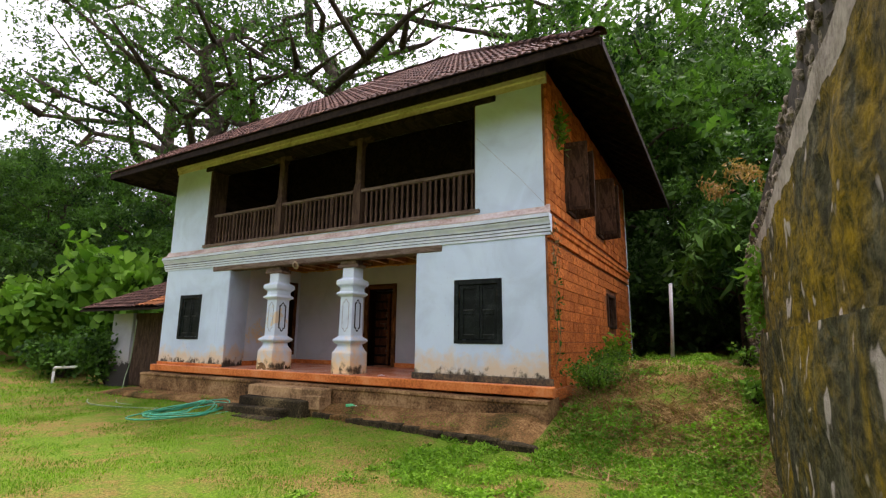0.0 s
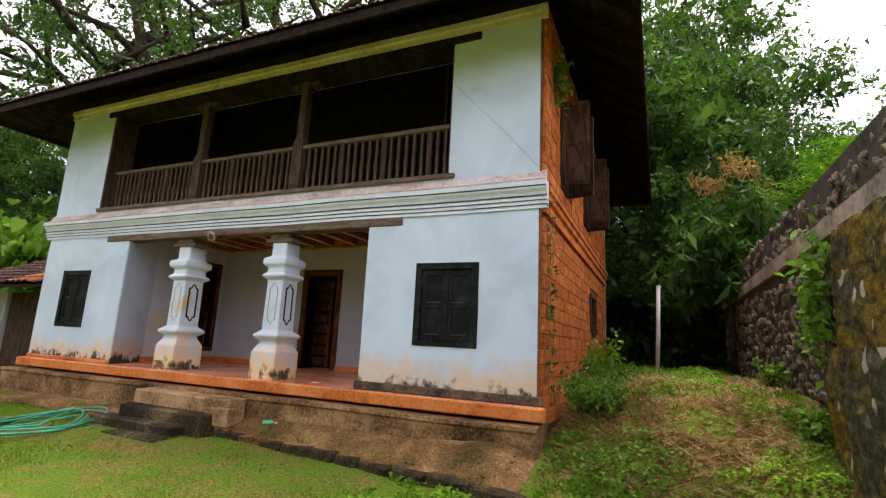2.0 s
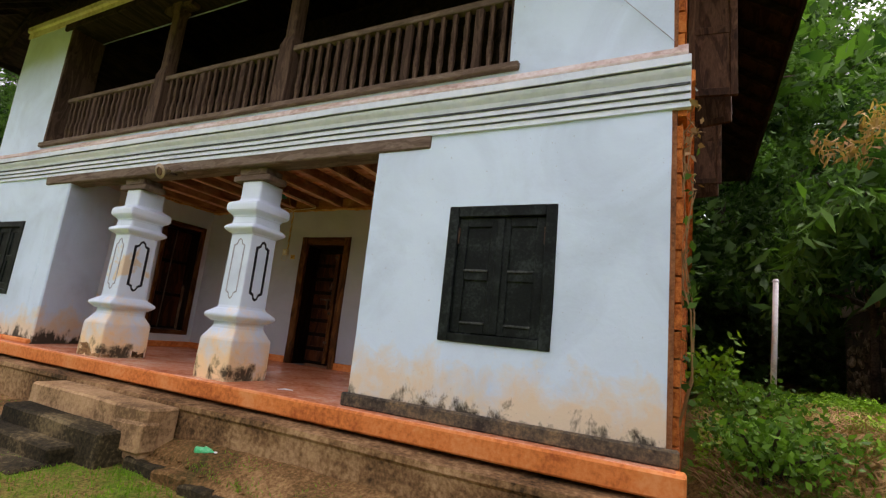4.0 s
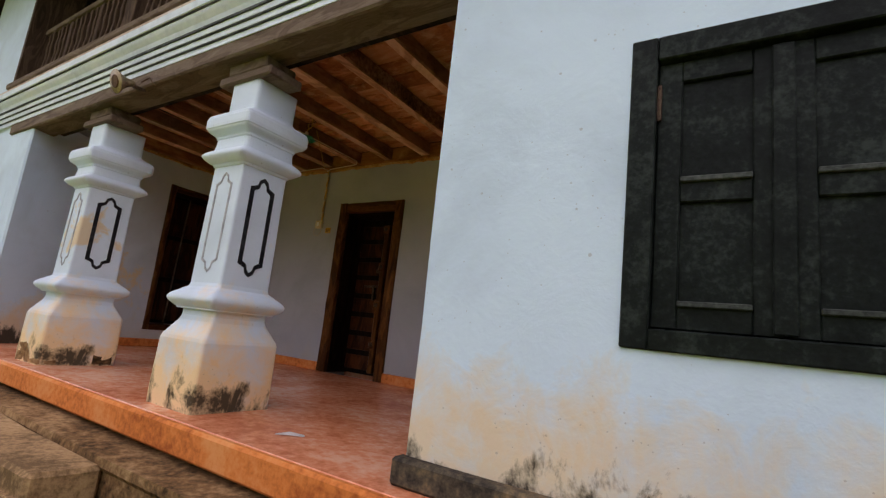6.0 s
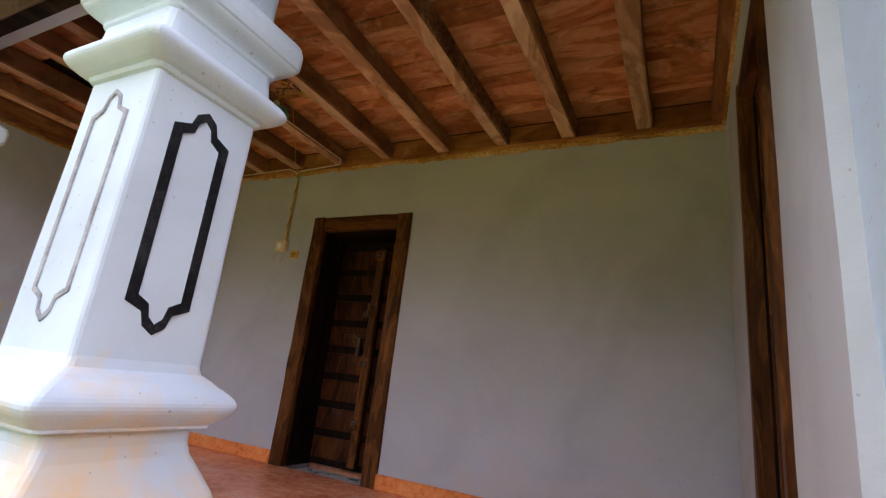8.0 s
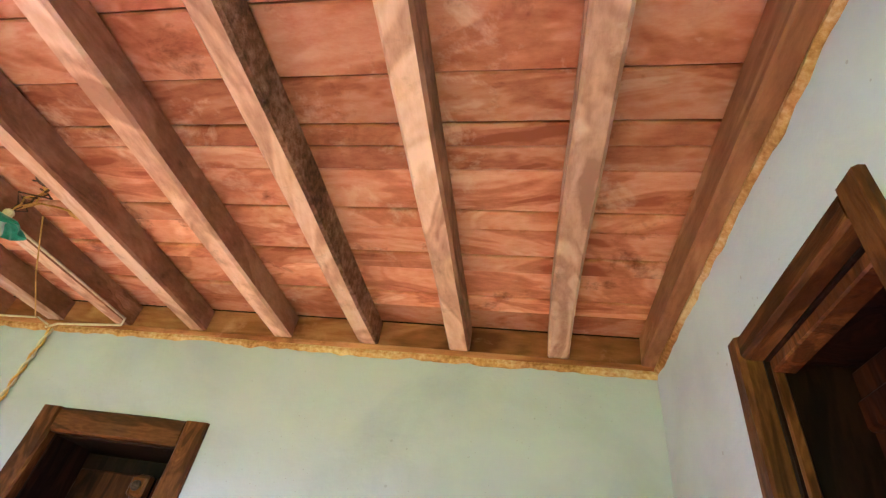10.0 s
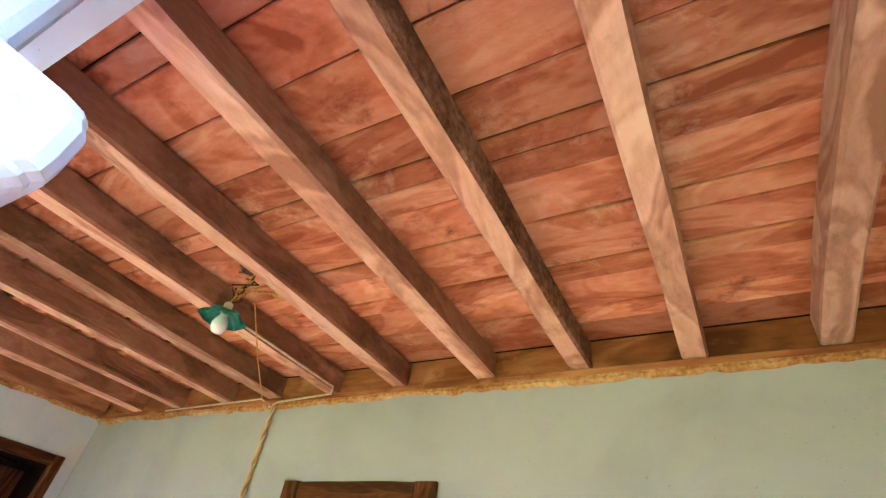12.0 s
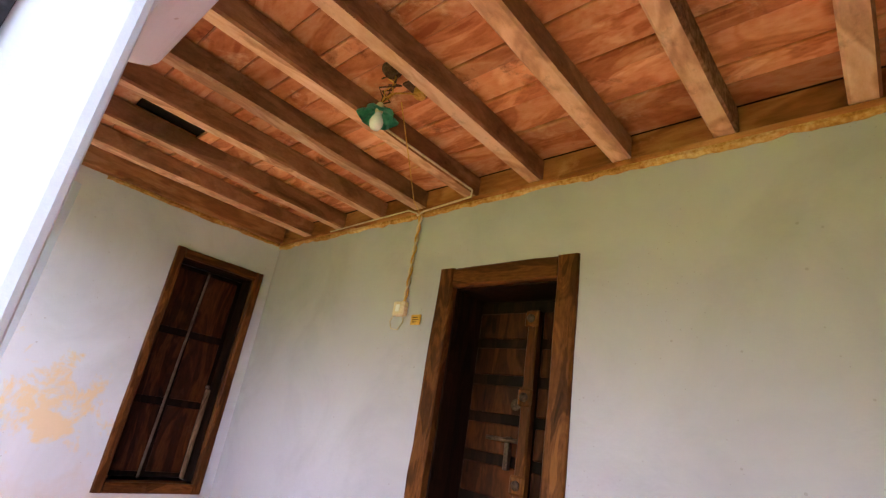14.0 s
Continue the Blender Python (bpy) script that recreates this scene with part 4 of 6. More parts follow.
# side windows with open shutters
def side_window(name, y0, y1, z0, z1, leaves, label):
    w = empty(name, EAST, (y0 + y1) / 2, z0, label, "window", kind="structure")
    h, H = (y1 - y0) / 2, z1 - z0
    part("frame", boxes((-0.25, 0.01, -h, -h + 0.07, 0, H), (-0.25, 0.01, h - 0.07, h, 0, H), (-0.25, 0.01, -h + 0.07, h - 0.07, H - 0.07, H), (-0.25, 0.015, -h + 0.07, h - 0.07, 0, 0.07), bevel=0.005), M_SHUTTERWOOD, w)
    if leaves:
        for s in (-1, 1):
            b = boxes((0.0, 0.06, -0.018, 0.018, 0, H), (0.34, 0.40, -0.018, 0.018, 0, H), (0.06, 0.34, -0.018, 0.018, H - 0.07, H), (0.06, 0.34, -0.018, 0.018, 0, 0.07),
                      (0.06, 0.34, -0.018, 0.018, H * 0.5 - 0.035, H * 0.5 + 0.035), (0.055, 0.345, -0.008, 0.008, 0.07, H - 0.07), bevel=0.003)
            part("shutter", turned(b, pose(0.012, s * h, 0, 0, 0, -12 * s - 4)), M_SHUTTERWOOD, w, "open brown plank shutter")
    else:
        for k in range(4):
            part("bar", tube(bmesh.new(), [(-0.1, -h + 0.1 + k * 2 * (h - 0.1) / 3, 0.07), (-0.1, -h + 0.1 + k * 2 * (h - 0.1) / 3, H - 0.07)], 0.012, 6), M_IRON, w)
    return w
for k, (a, b, c, d) in enumerate(SIDE_UP):
    side_window("window_%d" % (3 + k), a, b, c, d, True, "upper side window with open brown plank shutters")
side_window("window_5", *SIDE_WIN, False, "small barred window in the laterite side wall")
# added sheets, coloured near-black to stand for the unlit rooms
structure("wall_dark_rooms", boxes((-3.9, -3.86, FRONT + 0.5, BACK - 0.1, 0.4, 5.9), (WEST + 0.5, -10.8, 12.0, 12.05, 0.4, 3.4)), M_DARKWOOD, "added near-black partition that darkens the rooms inside the house", "wall")


# ---- pillars ----
def square_rings(bm, profile, cut=0.012):
    rings = []
    for h, z in profile:
        c = min(cut, h * 0.3)
        pts = []
        for k, (sx, sy) in enumerate(((-1, -1), (1, -1), (1, 1), (-1, 1))):
            for a in (180 + 90 * k, 210 + 90 * k, 240 + 90 * k, 270 + 90 * k):
                pts.append((sx * (h - c) + c * math.cos(radians(a)), sy * (h - c) + c * math.sin(radians(a))))
        rings.append([bm.verts.new((x, y, z)) for x, y in pts])
    for a, b in zip(rings, rings[1:]):
        for k in range(16):
            bm.faces.new((a[k], a[(k + 1) % 16], b[(k + 1) % 16], b[k]))
    bm.faces.new(rings[0][::-1])
    bm.faces.new(rings[-1])
    return bm


def panel_outline(width, height, line, depth):
    """A closed painted groove: an upright panel with notched, ogee-like ends."""
    w, h = width / 2, height / 2
    n = w * 0.62
    shape = [(0, h), (n * 0.55, h - 0.02), (n * 0.75, h - 0.055), (w, h - 0.075), (w, -h + 0.075), (n * 0.75, -h + 0.055), (n * 0.55, -h + 0.02), (0, -h)]
    shape += [(-x, z) for x, z in shape[-2:0:-1]]
    bm = bmesh.new()
    k = len(shape)
    def ring(grow, y):
        return [bm.verts.new((x * (1 + grow / w), y, z * (1 + grow / h))) for x, z in shape]
    a, b, c, d = ring(0, -depth), ring(-line, -depth), ring(0, 0.004), ring(-line, 0.004)
    for i in range(k):
        j = (i + 1) % k
        bm.faces.new((a[i], a[j], b[j], b[i]))
        bm.faces.new((a[i], c[i], c[j], a[j]))
        bm.faces.new((b[i], b[j], d[j], d[i]))
    return bm


def pillar():
    p = empty("porch_pillar", 0, 0, 0, "white plastered square pillar with moulded capital, ochre and mould stains at its foot", "pillar", "pillars of the porch", "structure")
    part("base", square_rings(bmesh.new(), [(0.240, 0.0), (0.242, 0.10), (0.238, 0.385), (0.232, 0.405), (0.205, 0.455), (0.180, 0.50), (0.172, 0.53), (0.172, 0.57)], 0.02), M_PILLAR, p)
    torus = [(0.170, 0.565), (0.200, 0.568)] + [(0.200 + 0.045 * math.sin(math.pi * k / 12), 0.575 + 0.105 * k / 12) for k in range(13)] + [(0.19, 0.69), (0.170, 0.705), (0.162, 0.73)]
    part("foot_moulding", square_rings(bmesh.new(), torus, 0.02), M_PILLAR, p)
    part("shaft", square_rings(bmesh.new(), [(0.162, 0.72), (0.160, 1.0), (0.157, 1.25), (0.156, 1.49)], 0.014), M_PILLAR, p)
    low = [(0.156, 1.475), (0.166, 1.480), (0.172, 1.492)] + [(0.186 + 0.037 * math.sin(math.pi * k / 12), 1.498 + 0.085 * k / 12) for k in range(13)]
    low += [(0.178 - 0.008 * math.sin(math.pi * k / 8), 1.588 + 0.072 * k / 4) for k in range(4)] + [(0.170, 1.665)]
    part("neck_moulding", square_rings(bmesh.new(), low, 0.028), M_PILLAR, p)
    top = [(0.170, 1.660), (0.176, 1.668)] + [(0.176 + 0.044 * (1 - math.cos(math.pi * k / 8)) / 2, 1.672 + 0.048 * k / 8) for k in range(9)]
    top += [(0.226, 1.726), (0.228, 1.745), (0.228, 1.785), (0.223, 1.798)] + [(0.223 - 0.073 * (1 - math.cos(math.pi * k / 8)) / 2, 1.802 + 0.058 * k / 8) for k in range(9)] + [(0.147, 1.87), (0.147, 2.06)]
    part("capital", square_rings(bmesh.new(), top, 0.024), M_PILLAR, p)
    part("bracket", boxes((-0.27, 0.27, -0.17, 0.07, 2.06, 2.125), (-0.20, 0.20, -0.16, 0.06, 2.125, 2.205), bevel=0.01, jitter=0.003), M_OLDWOOD, p, "weathered timber bracket")
    for turn, mat, line in ((0, M_GREYLINE, 0.013), (90, M_BLACK, 0.026), (180, M_GREYLINE, 0.013), (270, M_BLACK, 0.026)):
        bm = panel_outline(0.165, 0.64, line, 0.004)
        part("panel_outline", turned(bm, pose(0, 0, 0, 0, 0, turn) @ pose(0, -0.1595, 1.115, -0.4)), mat, p, "painted panel outline")
    return p
first_pillar = pillar()
first_pillar.matrix_basis = pose(-6.408, 7.615, PORCH_Z) @ Matrix.Diagonal((0.985, 1.08, 1.0, 1.0))
chipped = copy_thing(first_pillar, pose(-8.498, 7.62, PORCH_Z) @ Matrix.Diagonal((0.965, 1.08, 1.0, 1.0)))
tagged(chipped, "white plastered square pillar with moulded capital and a broken, chipped foot")
def chip(x0, x1, y0, y1, z1, seed):
    """Bare laterite where the plaster of the pillar's foot has broken off."""
    bm = box(bmesh.new(), x0, x1, y0, y1, 0.0, z1, bevel=0.012)
    bmesh.ops.subdivide_edges(bm, edges=bm.edges[:], cuts=3, use_grid_fill=True)
    for v in bm.verts:
        q = v.co * 9 + Vector((seed, 0, 0))
        v.co += Vector((noise.noise(q), noise.noise(q + Vector((0, 7, 0))), noise.noise(q + Vector((0, 0, 5))) * (2.5 if v.co.z > z1 * 0.6 else 0.3))) * 0.012
    part("broken_plaster", bm, M_PLINTH, chipped, "bare brown laterite at the broken foot")
for piece in chipped.children:
    if piece.name.startswith("shaft"):
        piece.data = piece.data.copy()
        piece.data.materials[0] = plaster("streaked_pillar_plaster", (0.63, 0.74, 0.83), (0.85, 0.58, 0.26), 0.0, 1.15, 0.85, 0.455, flake=(0.17, -0.13, 1.08, 0.20))
chip(-0.20, 0.10, -0.243, -0.20, 0.15, 1.0)
chip(0.10, 0.243, -0.243, -0.12, 0.06, 4.0)
chip(0.20, 0.243, 0.08, 0.22, 0.09, 8.0)


# ---- balcony posts and railing ----
def post(x):
    p = empty("balcony_post", x, 7.60, 3.665, "dark weathered square timber post of the balcony", "post", "posts of the balcony", "structure")
    part("shaft", square_rings(bmesh.new(), [(0.105, 0.0), (0.10, 0.84), (0.072, 0.93), (0.07, 1.75), (0.09, 1.80), (0.09, 1.92)], 0.015), M_OLDWOOD_Z, p)
    part("foot_block", boxes((-0.14, 0.14, -0.12, 0.12, 0.0, 0.05), bevel=0.01), M_OLDWOOD_Z, p)
    part("bracket", boxes((-0.30, 0.30, -0.07, 0.07, 1.84, 1.915), bevel=0.01), M_OLDWOOD_Z, p)
    return p
POSTS = (-8.60, -6.32)
for x in POSTS:
    post(x)


def railing(x0, x1):
    r = empty("balcony_railing", (x0 + x1) / 2, 7.57, 3.665, "weathered timber balustrade with slim uprights", "railing", "balcony railings", "structure")
    h = (x1 - x0) / 2
    part("top_rail", boxes((-h, h, -0.045, 0.045, 0.735, 0.80), bevel=0.008, jitter=0.003), M_OLDWOOD, r)
    part("bottom_rail", boxes((-h, h, -0.04, 0.04, 0.02, 0.065), bevel=0.006, jitter=0.003), M_OLDWOOD, r)
    n = round((x1 - x0) / 0.125)
    data = None
    for k in range(1, n):
        x = -h + 2 * h * k / n
        if k % 6 == 0:
            part("stile", boxes((x - 0.04, x + 0.04, -0.025, 0.025, 0.065, 0.735), bevel=0.006), M_OLDWOOD_Z, r)
            continue
        if data is None:
            b = square_rings(bmesh.new(), [(0.024, 0.065), (0.024, 0.12), (0.018, 0.16), (0.026, 0.30), (0.018, 0.42), (0.026, 0.54), (0.018, 0.64), (0.024, 0.68), (0.024, 0.735)], 0.008)
            first = part("baluster", b, M_OLDWOOD_Z, r)
            first.location = (x, 0, 0)
            data = first.data
        else:
            o = new("baluster", data)
            o.parent = r
            o.location = (x, random.uniform(-0.006, 0.006), 0)
railing(-10.93, POSTS[0] - 0.09)
railing(POSTS[0] + 0.09, POSTS[1] - 0.09)
railing(POSTS[1] + 0.09, -3.58)


# ---- steps ----
def step_block(x0, x1, y0, y1, z0, z1, label, material):
    bm = bmesh.new()
    box(bm, x0, x1, y0, y1, z0, z1, bevel=0.02)
    bmesh.ops.subdivide_edges(bm, edges=bm.edges[:], cuts=3, use_grid_fill=True)
    for v in bm.verts:
        v.co += Vector((noise.noise(v.co * 3), noise.noise(v.co * 3 + Vector((5, 0, 0))), noise.noise(v.co * 3 + Vector((0, 9, 0))))) * 0.014
    return tagged(link("stone_step", bm, material, None, label, smooth=False), category="step", group="front steps", kind="structure")
step_block(-8.17, -6.28, 6.72, 7.03, 0.12, 0.55, "top stone step worn brown with a broken end", M_STEP)
step_block(-8.14, -6.50, 6.50, 6.84, 0.05, 0.355, "dark weathered stone step", M_STEP_DARK)
step_block(-8.44, -6.80, 6.30, 6.62, -0.02, 0.205, "lowest dark mossy stone step", M_STEP_DARK)
step_block(-7.80, -6.78, 6.06, 6.40, -0.05, 0.085, "flat stone slab sunk in the lawn before the steps", M_STEP_DARK)
step_block(-6.66, -6.26, 6.68, 6.86, 0.20, 0.44, "worn brown end block of the top step", M_STEP)


# ---- ground ----
def smooth(t):
    t = min(1.0, max(0.0, t))
    return t * t * (3 - 2 * t)


def ground_z(x, y):
    bank = 1.03 * smooth((y - 5.5) / 3.3) * smooth((x + 2.9) / 1.3)
    foot = 0.075 * smooth((y - 5.0) / 1.6) * smooth((-x - 1.5) / 1.5) * smooth((x + 15.5) / 2)
    behind = 0.30 * max(0.0, y - 18) if y < 60 else 12.6
    left = 0.10 * max(0.0, -17 - x) if x > -60 else 4.3
    near = smooth((30 - abs(x + 5)) / 10) * smooth((30 - abs(y - 8)) / 10)
    rough = 0.02 * noise.noise(Vector((x * 0.9, y * 0.9, 0))) + (0.05 * smooth(bank * 3) * noise.noise(Vector((x * 2.2, y * 2.2, 5))))
    return bank + foot + behind + left + rough * near


def axis_steps(lo, hi, step, reach):
    a = list(np.arange(lo, hi + 1e-6, step))
    grow, x, out = step, hi, []
    while x < reach:
        grow *= 1.35
        x += grow
        out.append(x)
    low, grow, x = [], step, lo
    while x > -reach:
        grow *= 1.35
        x -= grow
        low.append(x)
    return low[::-1] + a + out


gx, gy = axis_steps(-20, 6, 0.2, 1500), axis_steps(-3, 20, 0.2, 1500)
verts = [(x, y, ground_z(x, y)) for y in gy for x in gx]
nx = len(gx)
faces = [(j * nx + i, j * nx + i + 1, (j + 1) * nx + i + 1, (j + 1) * nx + i) for j in range(len(gy) - 1) for i in range(nx - 1)]
me = bpy.data.meshes.new("ground")
me.from_pydata(verts, [], faces)
me.polygons.foreach_set("use_smooth", [True] * len(faces))
me.materials.append(M_LAWN)
ground = tagged(new("ground", me), "patchy lawn over brown soil, rising to a weedy bank", "ground", kind="structure")

# earth terrace along the plinth, with a crumbling edge
def edge_y(x):
    return 6.78 - 0.125 * max(0.0, x + 6.3) - 0.05 * max(0.0, -8.4 - x) + 0.05 * noise.noise(Vector((x * 1.1, 0, 0))) + 0.03 * noise.noise(Vector((x * 4, 2, 0)))
bm = bmesh.new()
rows, n = [], 160
for i in range(n + 1):
    x = WEST - 1.6 + (EAST + 0.25 - (WEST - 1.6)) * i / n
    e = edge_y(x)
    lift = 0.11 * smooth((x + 7.0) / 1.2) + 0.09 * smooth((x + 4.0) / 1.8)
    end = smooth((x - WEST + 1.6) / 1.2) * (0.35 + 0.65 * smooth((EAST + 0.25 - x) / 0.55))
    line = []
    for y, z in ((e - 0.03, -0.03), (e - 0.05, 0.10), (e - 0.02, 0.155), (e + 0.05, 0.18), (e * 0.6 + 7.0 * 0.4, 0.19 + lift * 0.45), (e * 0.3 + 7.0 * 0.7, 0.20 + lift * 0.8), (7.02, 0.215 + lift), (7.12, 0.22 + lift)):
        line.append(bm.verts.new((x, y + 0.02 * noise.noise(Vector((x * 7, y * 5, 1))), (z + 0.025 * noise.noise(Vector((x * 3, y * 6, 4))) + 0.012 * noise.noise(Vector((x * 11, y * 11, 2)))) * end)))
    rows.append(line)
for a, b in zip(rows, rows[1:]):
    for k in range(7):
        bm.faces.new((a[k], b[k], b[k + 1], a[k + 1]))
def terrace_z(x, y):
    e = edge_y(x)
    lift = 0.11 * smooth((x + 7.0) / 1.2) + 0.09 * smooth((x + 4.0) / 1.8)
    f = min(1.0, max(0.0, (y - e) / (7.02 - e)))
    return 0.175 + (0.03 + lift) * f
terrace = structure("ground_terrace", bm, M_EARTH, "trodden brown earth terrace along the plinth", "ground")

# rough laterite blocks that edge the terrace
x = -6.40
while x < EAST - 0.35:
    L = random.uniform(0.32, 0.62)
    bm = box(bmesh.new(), 0, L - 0.012, -0.07, 0.09, -0.10, random.uniform(0.075, 0.10), bevel=0.02)
    bmesh.ops.subdivide_edges(bm, edges=bm.edges[:], cuts=1, use_grid_fill=True)
    for v in bm.verts:
        v.co += Vector((noise.noise(v.co * 7 + Vector((x, 0, 0))), noise.noise(v.co * 7 + Vector((x, 5, 0))), noise.noise(v.co * 7 + Vector((x, 0, 9))))) * 0.03
    o = link("edge_block", bm, M_STEP_DARK if random.random() < 0.75 else M_EARTH, terrace)
    o.location = (x, edge_y(x + L / 2) - 0.01, 0.075)
    o.rotation_euler = (0, 0, -0.12 + random.uniform(-0.06, 0.06))
    x += L


# ---- foliage ----
NARROW = ((0, 0), (0.45, 0.5), (1, 0), (0.45, -0.5))
BROAD = ((0, 0), (-0.10, 0.25), (0.12, 0.5), (0.5, 0.40), (1, 0), (0.5, -0.40), (0.12, -0.5), (-0.10, -0.25))


def leaf_mesh(name, places, sizes, material, droop=0.3, slim=0.45, seed=1, flat=0.0, outline=NARROW):
    """Many folded leaves, each a pair of triangles-in-quads about its place."""
    rng = np.random.default_rng(seed)
    n = len(places)
    way = rng.normal(size=(n, 3))
    way[:, 2] = way[:, 2] * (1 - flat) - droop
    way /= np.linalg.norm(way, axis=1)[:, None]
    ref = rng.normal(size=(n, 3)) * (1 - flat) + np.array([0, 0, 1.5 * flat])
    sidev = np.cross(way, ref)
    sidev /= np.linalg.norm(sidev, axis=1)[:, None] + 1e-9
    upv = np.cross(sidev, way)
    s = sizes[:, None]
    p = np.asarray(places)
    k = len(outline)
    v = np.empty((n, k, 3))
    for i, (a, b) in enumerate(outline):
        v[:, i] = p + way * s * a + sidev * s * slim * b + upv * s * 0.16 * abs(b)
    me = bpy.data.meshes.new(name)
    me.vertices.add(n * k)
    me.vertices.foreach_set("co", v.reshape(-1))
    me.loops.add(n * k)
    me.loops.foreach_set("vertex_index", np.arange(n * k, dtype=np.int32))
    me.polygons.add(n)
    me.polygons.foreach_set("loop_start", np.arange(0, n * k, k, dtype=np.int32))
    me.update(calc_edges=True)
    me.validate()
    me.materials.append(material)
    return me


def branching(rng, height, spread, limbs, first=0.35, crook=0.25, stout=1.0):
    """Lines of a trunk and its limbs, and the places of their tips."""
    lines, tips = [], []
    trunk = [Vector((0, 0, -0.3))]
    for k in range(1, 7):
        trunk.append(Vector((rng.normal() * crook * 0.35 * k / 3, rng.normal() * crook * 0.35 * k / 3, height * 0.85 * k / 6)))
    lines.append((trunk, (height * 0.013 + 0.02) * stout, height * 0.005 * stout))
    tips.append(trunk[-1])
    for i in range(limbs):
        at = first + (0.98 - first) * i / limbs
        seg = min(5, int(at * 6))
        base = trunk[seg].lerp(trunk[seg + 1], at * 6 - seg)
        a = i * 2.4 + rng.uniform(-0.5, 0.5)
        reach = spread * (1.0 - 0.45 * at) * rng.uniform(0.75, 1.15)
        line = [base]
        for k in range(1, 5):
            f = k / 4
            line.append(base + Vector((math.cos(a) * reach * f + rng.normal() * crook * f, math.sin(a) * reach * f + rng.normal() * crook * f, reach * (0.55 * f - 0.12 * f * f) + rng.normal() * crook * 0.5 * f)))
        lines.append((line, (height * 0.008 * (1.2 - at) + 0.015) * stout, 0.010 * stout))
        tips += [line[2], line[3], line[4]]
        for j in (2, 3):
            a2 = a + rng.choice([-1, 1]) * rng.uniform(0.5, 1.1)
            r2 = reach * rng.uniform(0.3, 0.5)
            t2 = [line[j], line[j] + Vector((math.cos(a2) * r2 * 0.5, math.sin(a2) * r2 * 0.5, r2 * 0.3)), line[j] + Vector((math.cos(a2) * r2, math.sin(a2) * r2, r2 * 0.45 + rng.normal() * 0.2))]
            lines.append((t2, (height * 0.004 + 0.012) * stout, 0.008))
            tips += [t2[1], t2[2]]
    return lines, tips


def tree(name, seed, height, spread, limbs, leaves, leaf, clump, material, label, first=0.35, crook=0.25, slim=0.45, droop=0.3, flat=0.0, ends=False, core=6, stout=1.0, tight=0.33, lumps_each=7):
    rng = np.random.default_rng(seed)
    t = empty(name, 0, 0, 0, label, "tree", "trees of the wood")
    lines, tips = branching(rng, height, spread, limbs, first, crook, stout)
    if ends:
        tips = [p for line, _, _ in lines for p in line[-2:]]
    bm = bmesh.new()
    for pts, r0, r1 in lines:
        tube(bm, pts, [r0 + (r1 - r0) * k / (len(pts) - 1) for k in range(len(pts))], 7)
    part("trunk", bm, M_BARK, t, "dark forked trunk and limbs", smooth=True)
    tips = np.array([tuple(p) for p in tips])
    pick = rng.integers(0, len(tips), leaves)
    # sub-clumps give the crown an uneven outline with gaps
    subs = rng.normal(size=(len(tips), lumps_each, 3)) * clump * np.array([1.2, 1.2, 0.75])
    pos = tips[pick] + subs[pick, rng.integers(0, lumps_each, leaves)] + rng.normal(size=(leaves, 3)) * clump * np.array([tight, tight, tight * 0.6])
    sizes = leaf * rng.uniform(0.6, 1.3, leaves)
    inner = leaves // core
    pos[:inner] = tips[pick[:inner]] + (pos[:inner] - tips[pick[:inner]]) * 0.75
    sizes[:inner] *= 2.3
    me = leaf_mesh("crown", pos, sizes, material, droop, slim, seed + 7, flat)
    crown = new("crown", me)
    crown.parent = t
    tagged(crown, "uneven leafy crown with gaps")
    return t


def at(x, y, s=1.0, turn=0.0, dz=0.0, tall=1.0):
    return pose(x, y, ground_z(x, y) + dz, 0, 0, turn) @ Matrix.Diagonal((s, s, s * tall, 1))


TALL = tree("tall_tree", 11, 13, 6.2, 12, 15500, 0.135, 0.66, M_LEAF_TALL, "tall forest tree with crooked dark limbs and an open crown", first=0.34, crook=1.25, ends=True, core=20, stout=1.7, tight=0.32, lumps_each=4)
TALL.matrix_basis = at(-23, 15, 1.6, 20)
for x, y, s, turn in ((-38, 21, 1.45, 130), (-20, 22, 1.4, 250), (-7, 33, 1.5, 180)):
    copy_thing(TALL, at(x, y, s, turn))
DENSE = tree("dense_tree", 23, 10, 4.2, 18, 52000, 0.122, 0.72, M_LEAF, "dense leafy tree of the wood", first=0.15, crook=0.35, tight=0.27, lumps_each=5)
DENSE.matrix_basis = at(-1.4, 21.5, 1.15, 0)
for x, y, s, turn in ((-4.0, 22.5, 1.4, 80), (0.2, 27, 1.3, 160), (6.0, 24, 0.62, 220), (-6.5, 25, 1.2, 310), (9.5, 22, 0.55, 40), (-22, 13, 0.75, 100), (-27, 11, 0.8, 200), (-20, 18, 0.62, 10),
                      (-32, 9, 0.9, 260), (-26, 17, 0.72, 330), (-37, 14, 1.0, 45), (-15, 21, 0.6, 150), (4.2, 19.5, 0.6, 120)):
    copy_thing(DENSE, at(x, y, s, turn))
